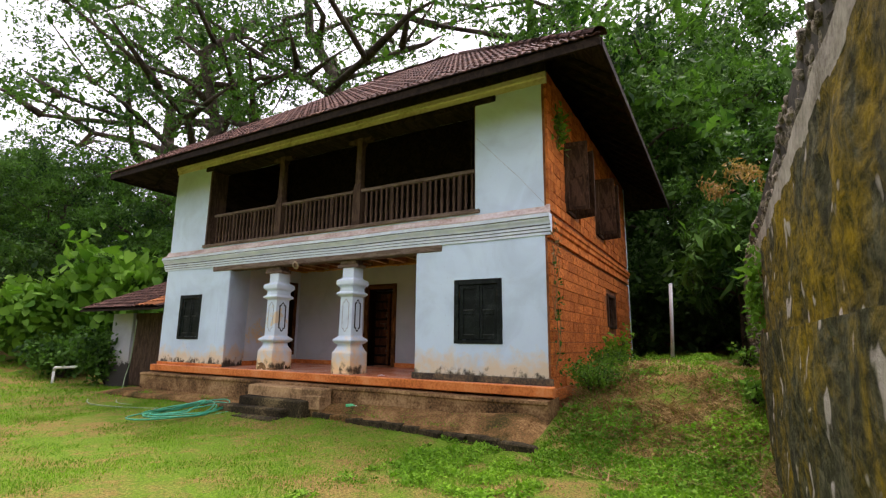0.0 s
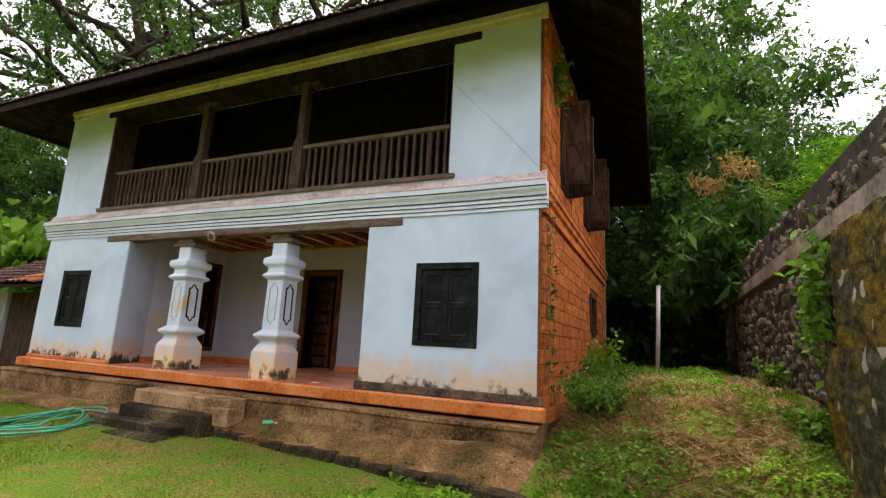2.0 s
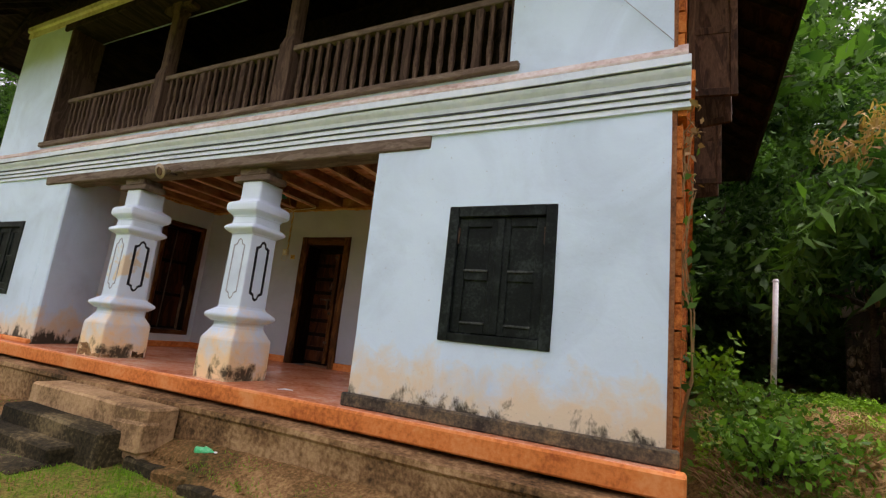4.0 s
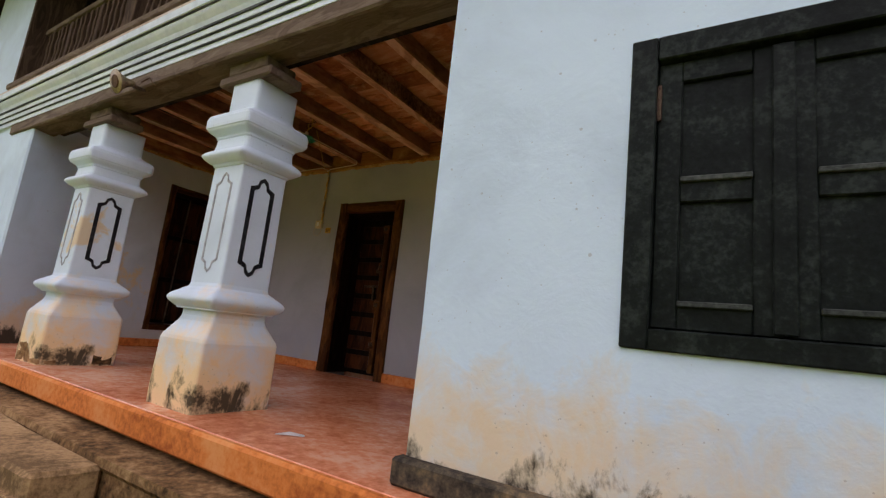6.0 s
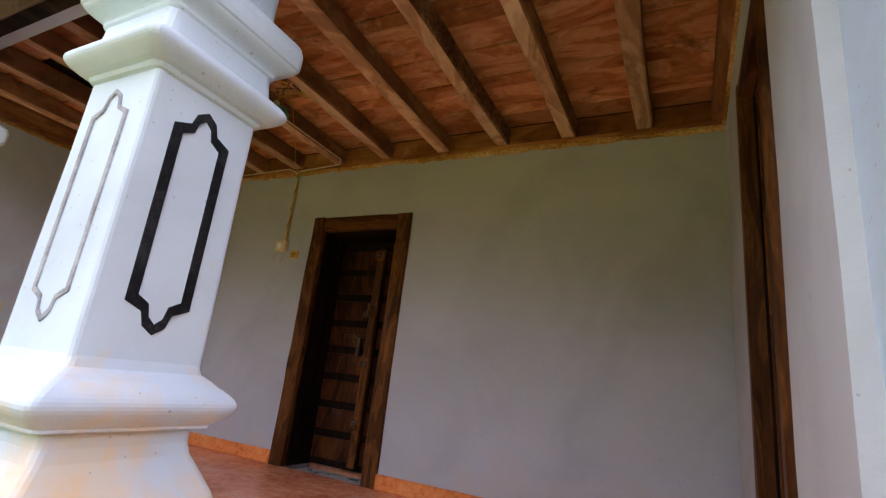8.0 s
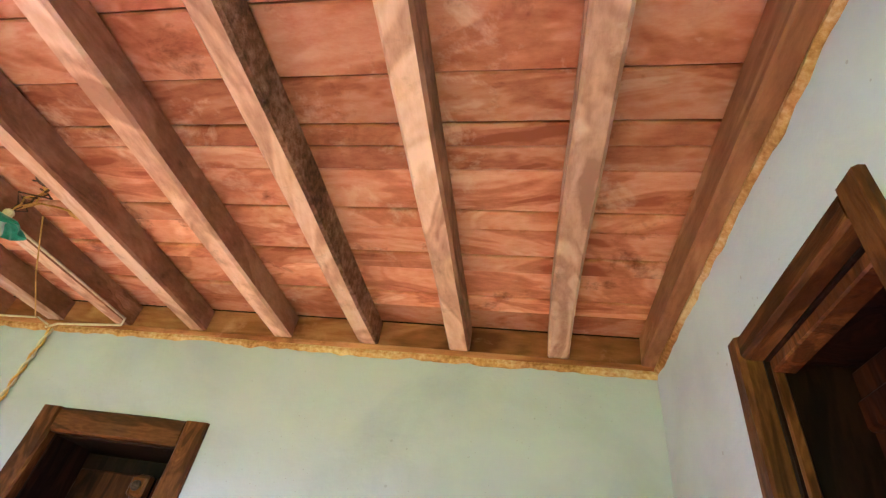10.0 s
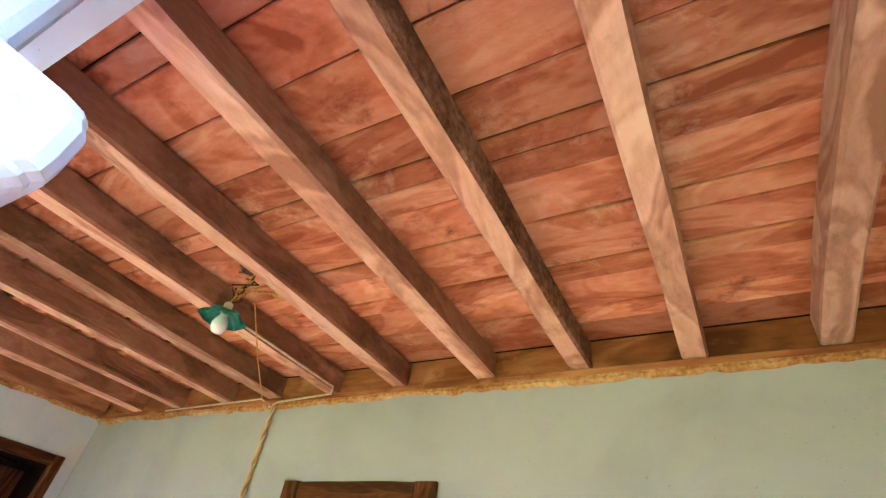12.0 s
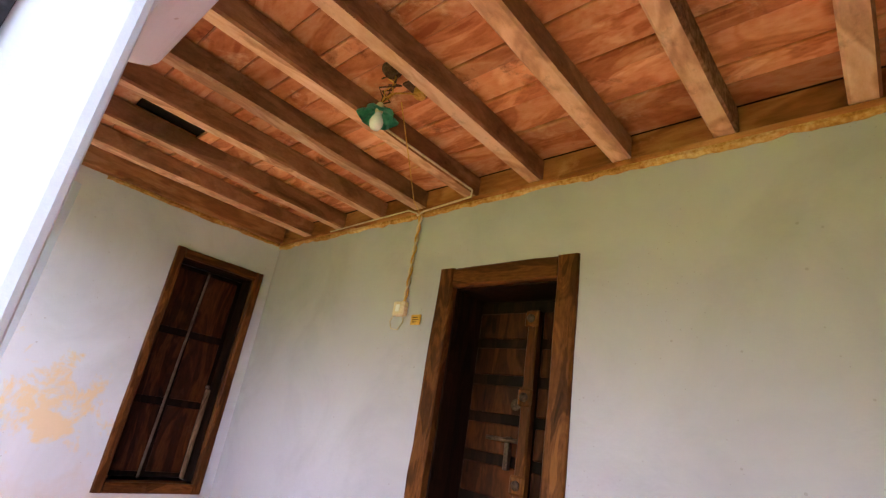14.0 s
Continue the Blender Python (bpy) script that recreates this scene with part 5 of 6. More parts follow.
# added unseen trees behind the camera: close the place, block low sky from the porch
for x, y, s, turn in ((-31, -11, 0.85, 15), (-24, -15, 0.9, 95), (-17, -17, 0.85, 170), (-9, -18, 0.9, 240), (-2, -17, 0.85, 300), (-37, -5, 0.85, 60)):
    copy_thing(DENSE, at(x, y, s, turn))
# low shrubs whose leaves are coloured dark for the wood's inner shade
LOW = tree("understorey_tree", 31, 4.5, 2.2, 14, 16000, 0.15, 0.5, M_LEAF_DEEP, "understorey shrub of the wood, forest shade put into its dark leaves", first=0.05, crook=0.3, slim=0.55)
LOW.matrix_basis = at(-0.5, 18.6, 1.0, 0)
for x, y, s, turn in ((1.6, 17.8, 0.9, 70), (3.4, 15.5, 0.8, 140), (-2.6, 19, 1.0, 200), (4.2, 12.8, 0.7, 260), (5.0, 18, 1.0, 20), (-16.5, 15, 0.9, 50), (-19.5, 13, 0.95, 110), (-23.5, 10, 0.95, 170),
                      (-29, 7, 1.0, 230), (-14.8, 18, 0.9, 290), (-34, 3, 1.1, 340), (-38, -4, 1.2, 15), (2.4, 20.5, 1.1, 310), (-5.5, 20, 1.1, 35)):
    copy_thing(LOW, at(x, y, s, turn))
FEATHER = tree("feathery_tree", 47, 7.5, 3.6, 10, 26000, 0.13, 0.5, M_LEAF_FRESH, "fresh green tree with flat feathery sprays", first=0.45, crook=0.25, slim=0.35, flat=0.75, droop=0.1)
FEATHER.matrix_basis = at(4.2, 15.5, 0.78, 0)
copy_thing(FEATHER, at(7.5, 14.5, 0.8, 140))

# the young tree with copper shoots beside the pole
YOUNG = tree("young_tree", 53, 4.6, 1.25, 12, 4200, 0.22, 0.28, M_LEAF, "young tree with long drooping leaves and copper-coloured shoots", first=0.35, crook=0.12, slim=0.28, droop=0.9)
YOUNG.matrix_basis = at(0.45, 14.3)
rng = np.random.default_rng(5)
tipz = np.array([(-0.5, 0.1, 4.5), (0.1, -0.3, 4.8), (0.55, -0.2, 4.6), (0.85, 0.1, 4.1), (-0.2, -0.5, 4.2), (0.3, 0.2, 4.9)])
pos = tipz[rng.integers(0, 6, 310)] + rng.normal(size=(310, 3)) * 0.13
shoots = new("young_foliage", leaf_mesh("young_foliage", pos, 0.2 * rng.uniform(0.7, 1.2, 310), M_LEAF_BROWN, 1.0, 0.28, 3))
shoots.parent = YOUNG
tagged(shoots, "drooping copper-brown young leaves", kind="stuff")
tagged(YOUNG, group="")


def bush(name, x, y, radius, height, leaves, leaf, material, label, seed, slim=0.6, droop=0.2, outline=NARROW):
    rng = np.random.default_rng(seed)
    b = empty(name, x, y, ground_z(x, y), label, "bush")
    tips = []
    for k in range(9):
        a, r = k * 2.4, radius * rng.uniform(0.3, 0.85)
        top = Vector((math.cos(a) * r, math.sin(a) * r, height * rng.uniform(0.5, 0.95)))
        part("stem", tube(bmesh.new(), [(0, 0, -0.1), top * 0.5 + Vector((0, 0, height * 0.1)), top], [0.02, 0.014, 0.006], 5), M_BARK, b)
        tips += [top, top * 0.75, top * 0.5]
    tips = np.array([tuple(p) for p in tips])
    pos = tips[rng.integers(0, len(tips), leaves)] + rng.normal(size=(leaves, 3)) * np.array([radius, radius, height * 0.6]) * 0.24
    pos[:, 2] = np.maximum(pos[:, 2], 0.02)
    c = new("leaves", leaf_mesh("leaves", pos, leaf * rng.uniform(0.6, 1.3, leaves), material, droop, slim, seed, 0.0, outline))
    c.parent = b
    return b
bush("large_leaved_bush", -19.0, 9.6, 1.5, 4.3, 1500, 0.42, M_LEAF_FRESH, "tall bush with large heart-shaped pale green leaves", 3, 0.85, 0.5, BROAD)
bush("large_leaved_bush", -21.5, 8.6, 1.6, 3.2, 1600, 0.36, M_LEAF_FRESH, "spreading bush with broad pale green leaves", 4, 0.8, 0.5, BROAD)
bush("garden_bush", -16.2, 8.2, 0.95, 1.5, 2600, 0.16, M_LEAF, "rounded garden bush beside the shed", 6)
bush("garden_bush", -18.4, 7.9, 1.1, 1.2, 2600, 0.15, M_LEAF, "low garden bush at the edge of the lawn", 7)
bush("garden_bush", -22.0, 6.0, 1.5, 1.4, 2600, 0.18, M_LEAF_FRESH, "low bush at the edge of the lawn", 8)
bush("wall_weed", -1.78, 7.75, 0.46, 0.38, 1500, 0.055, M_LEAF_WALL, "tangled weeds at the foot of the side wall", 9)
bush("wall_weed", -1.75, 8.9, 0.40, 0.28, 1000, 0.055, M_LEAF_WALL, "tangled weeds at the foot of the side wall", 10)
bush("wall_weed", -1.95, 10.9, 0.32, 0.75, 420, 0.10, M_WEED, "tangled weeds at the foot of the side wall", 12)
bush("wall_weed", 0.30, 9.3, 0.18, 0.35, 240, 0.08, M_LEAF_FRESH, "leafy weeds under the stone wall", 13)
bush("wall_weed", 0.30, 7.5, 0.16, 0.3, 260, 0.08, M_LEAF_FRESH, "leafy weeds under the stone wall", 14)


def creeper(name, place, size, leaves, leaf, material, label, seed):
    """Leafy shoots clinging to a wall."""
    rng = np.random.default_rng(seed)
    c = empty(name, *place, label, "creeper")
    for k in range(5):
        pts = [(0.0, 0.0, 0.0)]
        for i in range(1, 6):
            pts.append((rng.normal() * 0.03 + 0.02, size[1] * (k / 4 - 0.5) * i / 5 + rng.normal() * 0.03, size[2] * i / 5 * rng.uniform(0.7, 1.0)))
        part("stem", tube(bmesh.new(), pts, [0.008 - 0.001 * i for i in range(6)], 5), M_STRAW, c)
    pos = rng.normal(size=(leaves, 3)) * np.array(size) * 0.28 + np.array([0.05, 0, size[2] * 0.5])
    pos[:, 0] = np.abs(pos[:, 0]) + 0.01
    o = new("leaves", leaf_mesh("leaves", pos, leaf * rng.uniform(0.6, 1.3, leaves), material, 0.6, 0.5, seed))
    o.parent = c
    return c
creeper("wall_creeper", (EAST, 7.95, 4.75), (0.25, 0.45, 0.75), 140, 0.13, M_LEAF_FRESH, "small leafy creeper rooted in the laterite wall", 21)
creeper("dry_creeper", (EAST, 7.55, 1.0), (0.08, 0.25, 2.0), 60, 0.08, M_LEAF, "thin dry creeper climbing the wall corner", 22)
creeper("dry_creeper", (EAST, 7.60, 2.6), (0.10, 0.40, 0.8), 40, 0.07, M_STRAW, "dead brown creeper stems at the string course", 23)
ivy = creeper("wall_creeper", (0.50, 7.75, 1.55), (0.2, 0.55, 1.1), 420, 0.12, M_LEAF_FRESH, "bright green creeper on the rubble wall", 24)
ivy.rotation_euler = (0, 0, math.pi)


# ---- retaining wall of stone ----
WALL_X, RENDER_END = 0.50, 7.35
def rough_face(bm, y0, y1, z0, z1, x_of, step=0.12, back=0.9):
    ny, nz = max(1, round((y1 - y0) / step)), max(1, round((z1 - z0) / step))
    grid = [[bm.verts.new((x_of(y0 + (y1 - y0) * i / ny, z0 + (z1 - z0) * j / nz), y0 + (y1 - y0) * i / ny, z0 + (z1 - z0) * j / nz)) for j in range(nz + 1)] for i in range(ny + 1)]
    for i in range(ny):
        for j in range(nz):
            bm.faces.new((grid[i][j], grid[i + 1][j], grid[i + 1][j + 1], grid[i][j + 1]))
    rear = [bm.verts.new((x, y, z)) for x, y, z in ((back, y0, z0), (back, y1, z0), (back, y1, z1), (back, y0, z1))]
    bm.faces.new(rear)
    bm.faces.new([g[-1] for g in grid] + [rear[2], rear[3]])
    bm.faces.new([g[0] for g in grid][::-1] + [rear[0], rear[1]])
    bm.faces.new([rear[3], rear[0]] + grid[0])
    bm.faces.new([rear[1], rear[2]] + grid[-1][::-1])
    return bm
def lumps(y, z, amount):
    return amount * (noise.noise(Vector((y * 2.2, z * 2.2, 1.0))) + 0.6 * noise.noise(Vector((y * 6, z * 6, 3.0))))
wall_stone = structure("wall_retaining", rough_face(bmesh.new(), -6, RENDER_END, 1.55, 2.68, lambda y, z: WALL_X - 0.03 + 0.04 * (z - 1.5) + lumps(y, z, 0.035)), M_WALLRENDER,
                       "old stone retaining wall with mossy flaking render", "wall")
structure("wall_retaining_footing", rough_face(bmesh.new(), -6, RENDER_END, -0.2, 1.56, lambda y, z: WALL_X - 0.14 + 0.02 * z + lumps(y, z, 0.03)), M_WALLFOOT, "dark damp footing of the retaining wall with a mossy ledge", "wall")
structure("wall_retaining_coping", rough_face(bmesh.new(), -6, 16.5, 2.66, 2.86, lambda y, z: WALL_X + 0.02 + lumps(y, z, 0.02)), M_MORTARBAND, "grey cement course along the stone wall", "wall")
# sheet behind the stones, darkened in colour so the joints look shaded
structure("wall_retaining_far", boxes((WALL_X + 0.07, 0.9, RENDER_END, 16.5, -0.2, 2.7), (WALL_X + 0.10, 0.9, -6, 16.5, 2.86, 3.38)), M_CORE, "core of the rubble wall, shade of the gaps put into its dark colour", "wall")
structure("ground_upper", boxes((0.85, 60, -30, 11.5, -0.5, 2.3)), M_LAWN, "raised ground behind the retaining wall", "ground")


# ---- things about the yard ----
def pole():
    x, y = -1.05, 13.05
    p = empty("white_pole", x, y, ground_z(x, y), "thin white painted pole standing in the weeds", "pole")
    part("shaft", tube(bmesh.new(), [(-0.04, 0, -0.1), (0.0, 0, 0.9), (0.03, 0, 1.80)], [0.045, 0.042, 0.04], 10), M_PVC, p, smooth=True)
    part("cap", lathe(bmesh.new(), [(0.044, 1.78), (0.046, 1.80), (0.03, 1.83)], 10, (0.03, 0, 0)), M_PVC, p)
pole()


def hose():
    h = empty("garden_hose", -8.95, 5.85, 0.03, "coiled green garden hose lying on the lawn", "hose")
    rng = np.random.default_rng(8)
    bm, pts = bmesh.new(), []
    turns = 6
    for k in range(turns * 22):
        a = 2 * math.pi * k / 22
        r = 0.46 + 0.16 * math.sin(a * 0.37 + 1) + 0.10 * math.sin(a * 0.71)
        cx, cy = 0.15 * math.sin(a * 0.21), 0.16 * math.cos(a * 0.17)
        pts.append((0.22 + cx + r * 0.95 * math.cos(a), cy + r * 1.5 * math.sin(a), 0.03 + 0.03 * (k / 22 / turns * 2) + 0.16 * max(0.0, math.sin(a)) * (0.4 + 0.6 * math.sin(a * 0.31) ** 2)))
    tube(bm, pts, 0.013, 7)
    part("coil", bm, M_HOSE, h, "bright green coil", smooth=True)
    bm = bmesh.new()
    end = [pts[0], (-0.5, -0.1, 0.02), (-1.2, 0.25, 0.02), (-2.2, 0.1, 0.02), (-3.2, 0.5, 0.02), (-3.6, 0.2, 0.02), (-2.6, -0.25, 0.02), (-1.4, -0.1, 0.02), (-0.7, 0.35, 0.02), (-1.5, 0.8, 0.03),
           (-3.4, 0.85, 0.05), (-4.1, 1.15, 0.30), (-4.5, 1.45, 0.75), (-4.62, 1.55, 1.3), (-4.62, 1.56, 1.9)]
    dense = []
    for i in range(len(end) - 1):
        p0, p1, p2, p3 = (Vector(end[max(0, min(len(end) - 1, i + d))]) for d in (-1, 0, 1, 2))
        for k in range(8):
            t = k / 8
            dense.append(0.5 * ((2 * p1) + (p2 - p0) * t + (2 * p0 - 5 * p1 + 4 * p2 - p3) * t * t + (3 * p1 - p0 - 3 * p2 + p3) * t ** 3))
    tube(bm, dense, 0.012, 7)
    part("tail", bm, M_PALEHOSE, h, "faded green length running to the shed", smooth=True)
hose()


def pvc_pipe():
    p = empty("standpipe", -17.4, 7.3, 0, "white plastic water pipe bent over above the soil", "pipe")
    part("riser", tube(bmesh.new(), [(0, 0, -0.1), (0, 0, 0.42)], 0.035, 10), M_PVC, p, smooth=True)
    part("elbow", tube(bmesh.new(), [(0, 0, 0.40), (0.01, 0.0, 0.46), (0.05, 0.0, 0.49), (0.11, 0.0, 0.50)], 0.042, 10), M_PVC, p, smooth=True)
    part("arm", tube(bmesh.new(), [(0.10, 0, 0.50), (1.15, 0.05, 0.56)], 0.035, 10), M_PVC, p, smooth=True)
pvc_pipe()


def bottle():
    b = empty("crushed_bottle", -5.74, 6.90, terrace_z(-5.74, 6.90) + 0.006, "crushed bright green plastic bottle on the earth terrace", "bottle")
    bm = lathe(bmesh.new(), [(0.030, 0), (0.034, 0.01), (0.034, 0.05), (0.028, 0.07), (0.034, 0.09), (0.033, 0.14), (0.02, 0.17), (0.012, 0.185)], 12)
    for v in bm.verts:
        v.co.y *= 0.7
        v.co.x += 0.008 * math.sin(v.co.z * 50)
    part("body", turned(bm, pose(-0.09, 0, 0.028, 0, 90, 12)), M_BOTTLE, b, smooth=True)
    part("cap", turned(lathe(bmesh.new(), [(0.014, 0.183), (0.015, 0.19), (0.015, 0.203), (0.012, 0.206)], 10), pose(-0.09, 0, 0.028, 0, 90, 12)), M_PAPER, b)
bottle()


def paper():
    bm = bmesh.new()
    pts = [(-0.07, -0.01, 0.004), (0.0, -0.025, 0.008), (0.08, -0.012, 0.003), (0.075, 0.014, 0.006), (0.005, 0.012, 0.018), (-0.06, 0.012, 0.005)]
    vs = [bm.verts.new(p) for p in pts]
    bm.faces.new((vs[0], vs[1], vs[4], vs[5]))
    bm.faces.new((vs[1], vs[2], vs[3], vs[4]))
    bmesh.ops.solidify(bm, geom=bm.faces[:], thickness=0.001)
    ob = tagged(link("paper_scrap", bm, M_PAPER, None, "folded scrap of white paper on the red porch floor"), category="litter")
    ob.matrix_basis = pose(-5.56, 7.52, PORCH_Z, 0, 0, 40)
paper()


# ---- shed at the far end ----
def shed():
    s = empty("lean_to_shed", -14.0, 8.0, 0, "small white shed with a brown plank door under a clay-tiled roof", "shed")
    part("wall", boxes((-2.0, -0.95, 0.05, 2.4, -0.1, 2.10), bevel=0.01), M_PORCH_PLASTER, s)
    door = part("door", boxes((-0.95, 1.30, 0.15, 0.22, 0.05, 2.1)), M_OLDWOOD_Z, s, "brown plank door")
    for k in range(9):
        part("plank", boxes((-0.93 + k * 0.245, -0.70 + k * 0.245, 0.12, 0.15, 0.10, 2.08), bevel=0.005), M_OLDWOOD_Z, door)
    deck = bmesh.new()
    box(deck, -2.3, 1.62, -0.75, 1.9, 0, 0.05)
    for v in deck.verts:
        v.co.z += 2.12 + (v.co.y + 0.75) * 0.42
    part("roof_deck", deck, M_DARKWOOD, s, "dark sagging roof boards")
    bm = bmesh.new()
    cols, rws = 19, 9
    for i in range(cols):
        for j in range(rws):
            x, y = -2.3 + 3.9 * (i + 0.5) / cols, -0.78 + 2.55 * j / rws
            z = 2.19 + (y + 0.75) * 0.42
            w, l = 0.115, 0.34
            a = [bm.verts.new((x + u * w, y + v * l, z + (0.03 if abs(u) < 0.5 else 0.0) + v * l * 0.42 + 0.03 * (1 - v))) for v in (0, 1) for u in (-1, -0.4, 0.4, 1)]
            for q in range(3):
                bm.faces.new((a[q], a[q + 1], a[q + 5], a[q + 4]))
    old = part("roof_tiles", bm, M_TILEJ, s, "rows of dark clay tiles")
    tagged(old, kind="stuff")
    bm = bmesh.new()
    for i in range(4):
        for j in range(6):
            x, y = 0.75 + 0.21 * i, -0.80 + 2.55 * j / rws
            z = 2.225 + (y + 0.75) * 0.42
            a = [bm.verts.new((x + u * 0.11, y + v * 0.34, z + (0.03 if abs(u) < 0.5 else 0.0) + v * 0.14 + 0.03 * (1 - v))) for v in (0, 1) for u in (-1, -0.4, 0.4, 1)]
            for q in range(3):
                bm.faces.new((a[q], a[q + 1], a[q + 5], a[q + 4]))
    tagged(part("new_tiles", bm, M_TILE_NEW, s, "patch of bright orange new tiles"), kind="stuff")
shed()


# ---- ceiling lamp, wiring ----
LAMP = Vector((-7.47, 8.86, 3.135))
def lamp():
    l = empty("ceiling_lamp", LAMP.x, LAMP.y, LAMP.z, "white bulb under a small green petal shade on tangled cable", "lamp")
    part("bulb", lathe(bmesh.new(), [(0.006, -0.045), (0.022, -0.040), (0.032, -0.022), (0.034, -0.004), (0.028, 0.016), (0.018, 0.034), (0.016, 0.05)], 16), M_BULB, l, "round milky bulb", smooth=True)
    bm = bmesh.new()
    n = 32
    rings = []
    for r, z, wave in ((0.020, 0.062, 0), (0.045, 0.058, 0.003), (0.075, 0.040, 0.012), (0.092, 0.018, 0.022)):
        rings.append([bm.verts.new(((r + wave * 0.6 * math.cos(6 * a)) * math.cos(a), (r + wave * 0.6 * math.cos(6 * a)) * math.sin(a), z + wave * math.cos(6 * a) * 0.4)) for a in (2 * math.pi * k / n for k in range(n))])
    for a, b in zip(rings, rings[1:]):
        for k in range(n):
            bm.faces.new((a[k], a[(k + 1) % n], b[(k + 1) % n], b[k]))
    bmesh.ops.solidify(bm, geom=bm.faces[:], thickness=0.002)
    part("shade", bm, M_GREENPLASTIC, l, "green plastic petal shade", smooth=True)
    part("holder", lathe(bmesh.new(), [(0.017, 0.045), (0.019, 0.06), (0.019, 0.095), (0.010, 0.105)], 12), M_IVORY, l)
    rng = np.random.default_rng(2)
    for k in range(5):
        pts = [Vector((0, 0, 0.10))]
        for i in range(1, 6):
            pts.append(Vector((0.02 * i * rng.normal() * 0.5, 0.02 * rng.normal() + 0.012 * i, 0.10 + 0.042 * i)))
        part("cable", tube(bmesh.new(), pts, 0.004, 5), M_AMBER if k % 2 else M_DARKWIRE, l)
    part("rose", lathe(bmesh.new(), [(0.052, 0.325), (0.052, 0.312), (0.04, 0.295), (0.03, 0.285)], 16, (0.0, 0.02, 0)), M_DARKWIRE, l, "dark ceiling rose")
    part("junction", lathe(bmesh.new(), [(0.03, 0.255), (0.034, 0.265), (0.034, 0.295), (0.02, 0.31)], 14, (0.04, 0.19, 0)), M_AMBER, l, "amber plastic ceiling socket")
    part("socket_plate", boxes((-0.03, 0.11, 0.12, 0.26, 0.308, 0.324), bevel=0.003), M_DARKWIRE, l)
    part("cable", tube(bmesh.new(), [(0.0, 0.01, 0.12), (0.01, 0.06, 0.20), (0.03, 0.13, 0.24), (0.04, 0.19, 0.262)], 0.005, 5), M_AMBER, l)
lamp()


def wire(name, pts, r, material, label):
    return tagged(link(name, tube(bmesh.new(), pts, r, 6), material, None, label, smooth=True), category="cable")
WIRE_X = -8.26
wire("ceiling_cable", [(-7.79 + 0.06, 8.95, 3.33), (-7.73, 9.4, 3.33), (-7.725, 9.88, 3.325), (-7.76, 9.915, 3.30), (WIRE_X + 0.05, 9.932, 3.285), (WIRE_X, 9.915, 3.25)], 0.007, M_WIRE, "cream clipped cable along the joist and wall plate")
wire("wall_plate_cable", [(-9.35, 9.915, 3.29), (-8.9, 9.915, 3.30), (WIRE_X - 0.1, 9.915, 3.31), (WIRE_X, 9.917, 3.27)], 0.006, M_WIRE, "cream cable along the wall plate")
for dx, mat in ((0.0, M_WIRE), (0.014, M_AMBER)):
    wire("wall_cable", [(WIRE_X + 0.010 * math.sin(k * 0.9 + dx * 224), 9.955 + 0.008 * math.cos(k * 0.9 + dx * 224), 3.27 - k * 0.0235) for k in range(30)], 0.0075, mat, "twisted cable running down the wall to the switch")
wire("hanging_wire", [(LAMP.x + 0.05, LAMP.y + 0.08, 3.28), (-7.60, 9.2, 3.16), (-7.9, 9.55, 3.13), (-8.16, 9.85, 3.22), (WIRE_X, 9.93, 3.27)], 0.003, M_AMBER, "thin slack wire from lamp to wall")


def switch():
    s = empty("switch_box", WIRE_X - 0.02, PORCH_BACK, 2.55, "small ivory switch box on the porch wall with a loose wire", "switch")
    part("box", boxes((-0.055, 0.055, -0.05, 0.0, -0.045, 0.055), bevel=0.008), M_IVORY, s)
    part("rocker", boxes((-0.02, 0.02, -0.058, -0.049, -0.02, 0.03), bevel=0.003), M_PAPER, s)
    part("loose_wire", tube(bmesh.new(), [(-0.04, -0.03, -0.02), (-0.08, -0.03, -0.08), (-0.07, -0.02, -0.13), (0.0, -0.02, -0.14), (0.04, -0.02, -0.09), (0.04, -0.03, -0.03)], 0.0035, 5), M_WIRE, s)
switch()
tag_plate = tagged(link("meter_tag", boxes((-0.045, 0.045, -0.008, 0.0, -0.035, 0.035), bevel=0.002), M_AMBER, None, "small amber printed tag on the wall"), category="tag")
tag_plate.location = (WIRE_X + 0.13, PORCH_BACK - 0.002, 2.48)
for k, (a, b, h) in enumerate(((-0.03, 0.02, 0.012), (-0.03, 0.03, -0.004), (-0.03, 0.01, -0.018))):
    part("print_line", boxes((a, b, -0.0095, -0.008, h, h + 0.006)), M_DARKWIRE, tag_plate)


def horn():
    h = empty("horn_lamp", -7.56, 7.27, 2.88, "tarnished metal horn with a coiled wire, fixed to the porch beam", "horn")
    bm = lathe(bmesh.new(), [(0.085, 0.0), (0.088, 0.006), (0.06, 0.035), (0.035, 0.075), (0.026, 0.12), (0.02, 0.13)], 18)
    part("bell", turned(bm, pose(0, -0.06, 0.06, -70, 0, 0) @ pose(0, 0, -0.06)), M_BRASS, h, smooth=True)
    part("mouth", turned(lathe(bmesh.new(), [(0.045, -0.002), (0.05, 0.004), (0.03, 0.03)], 16), pose(0, -0.06, 0.06, -70, 0, 0) @ pose(0, 0, -0.066)), M_DARKWIRE, h)
    part("bracket", boxes((-0.015, 0.015, 0.0, 0.09, 0.05, 0.075), bevel=0.003), M_IRON, h)
    part("wire", tube(bmesh.new(), [(0.05, 0.03, 0.10), (0.12, 0.05, 0.13), (0.17, 0.06, 0.08), (0.2, 0.075, 0.06)], 0.005, 5), M_DARKWIRE, h)
horn()
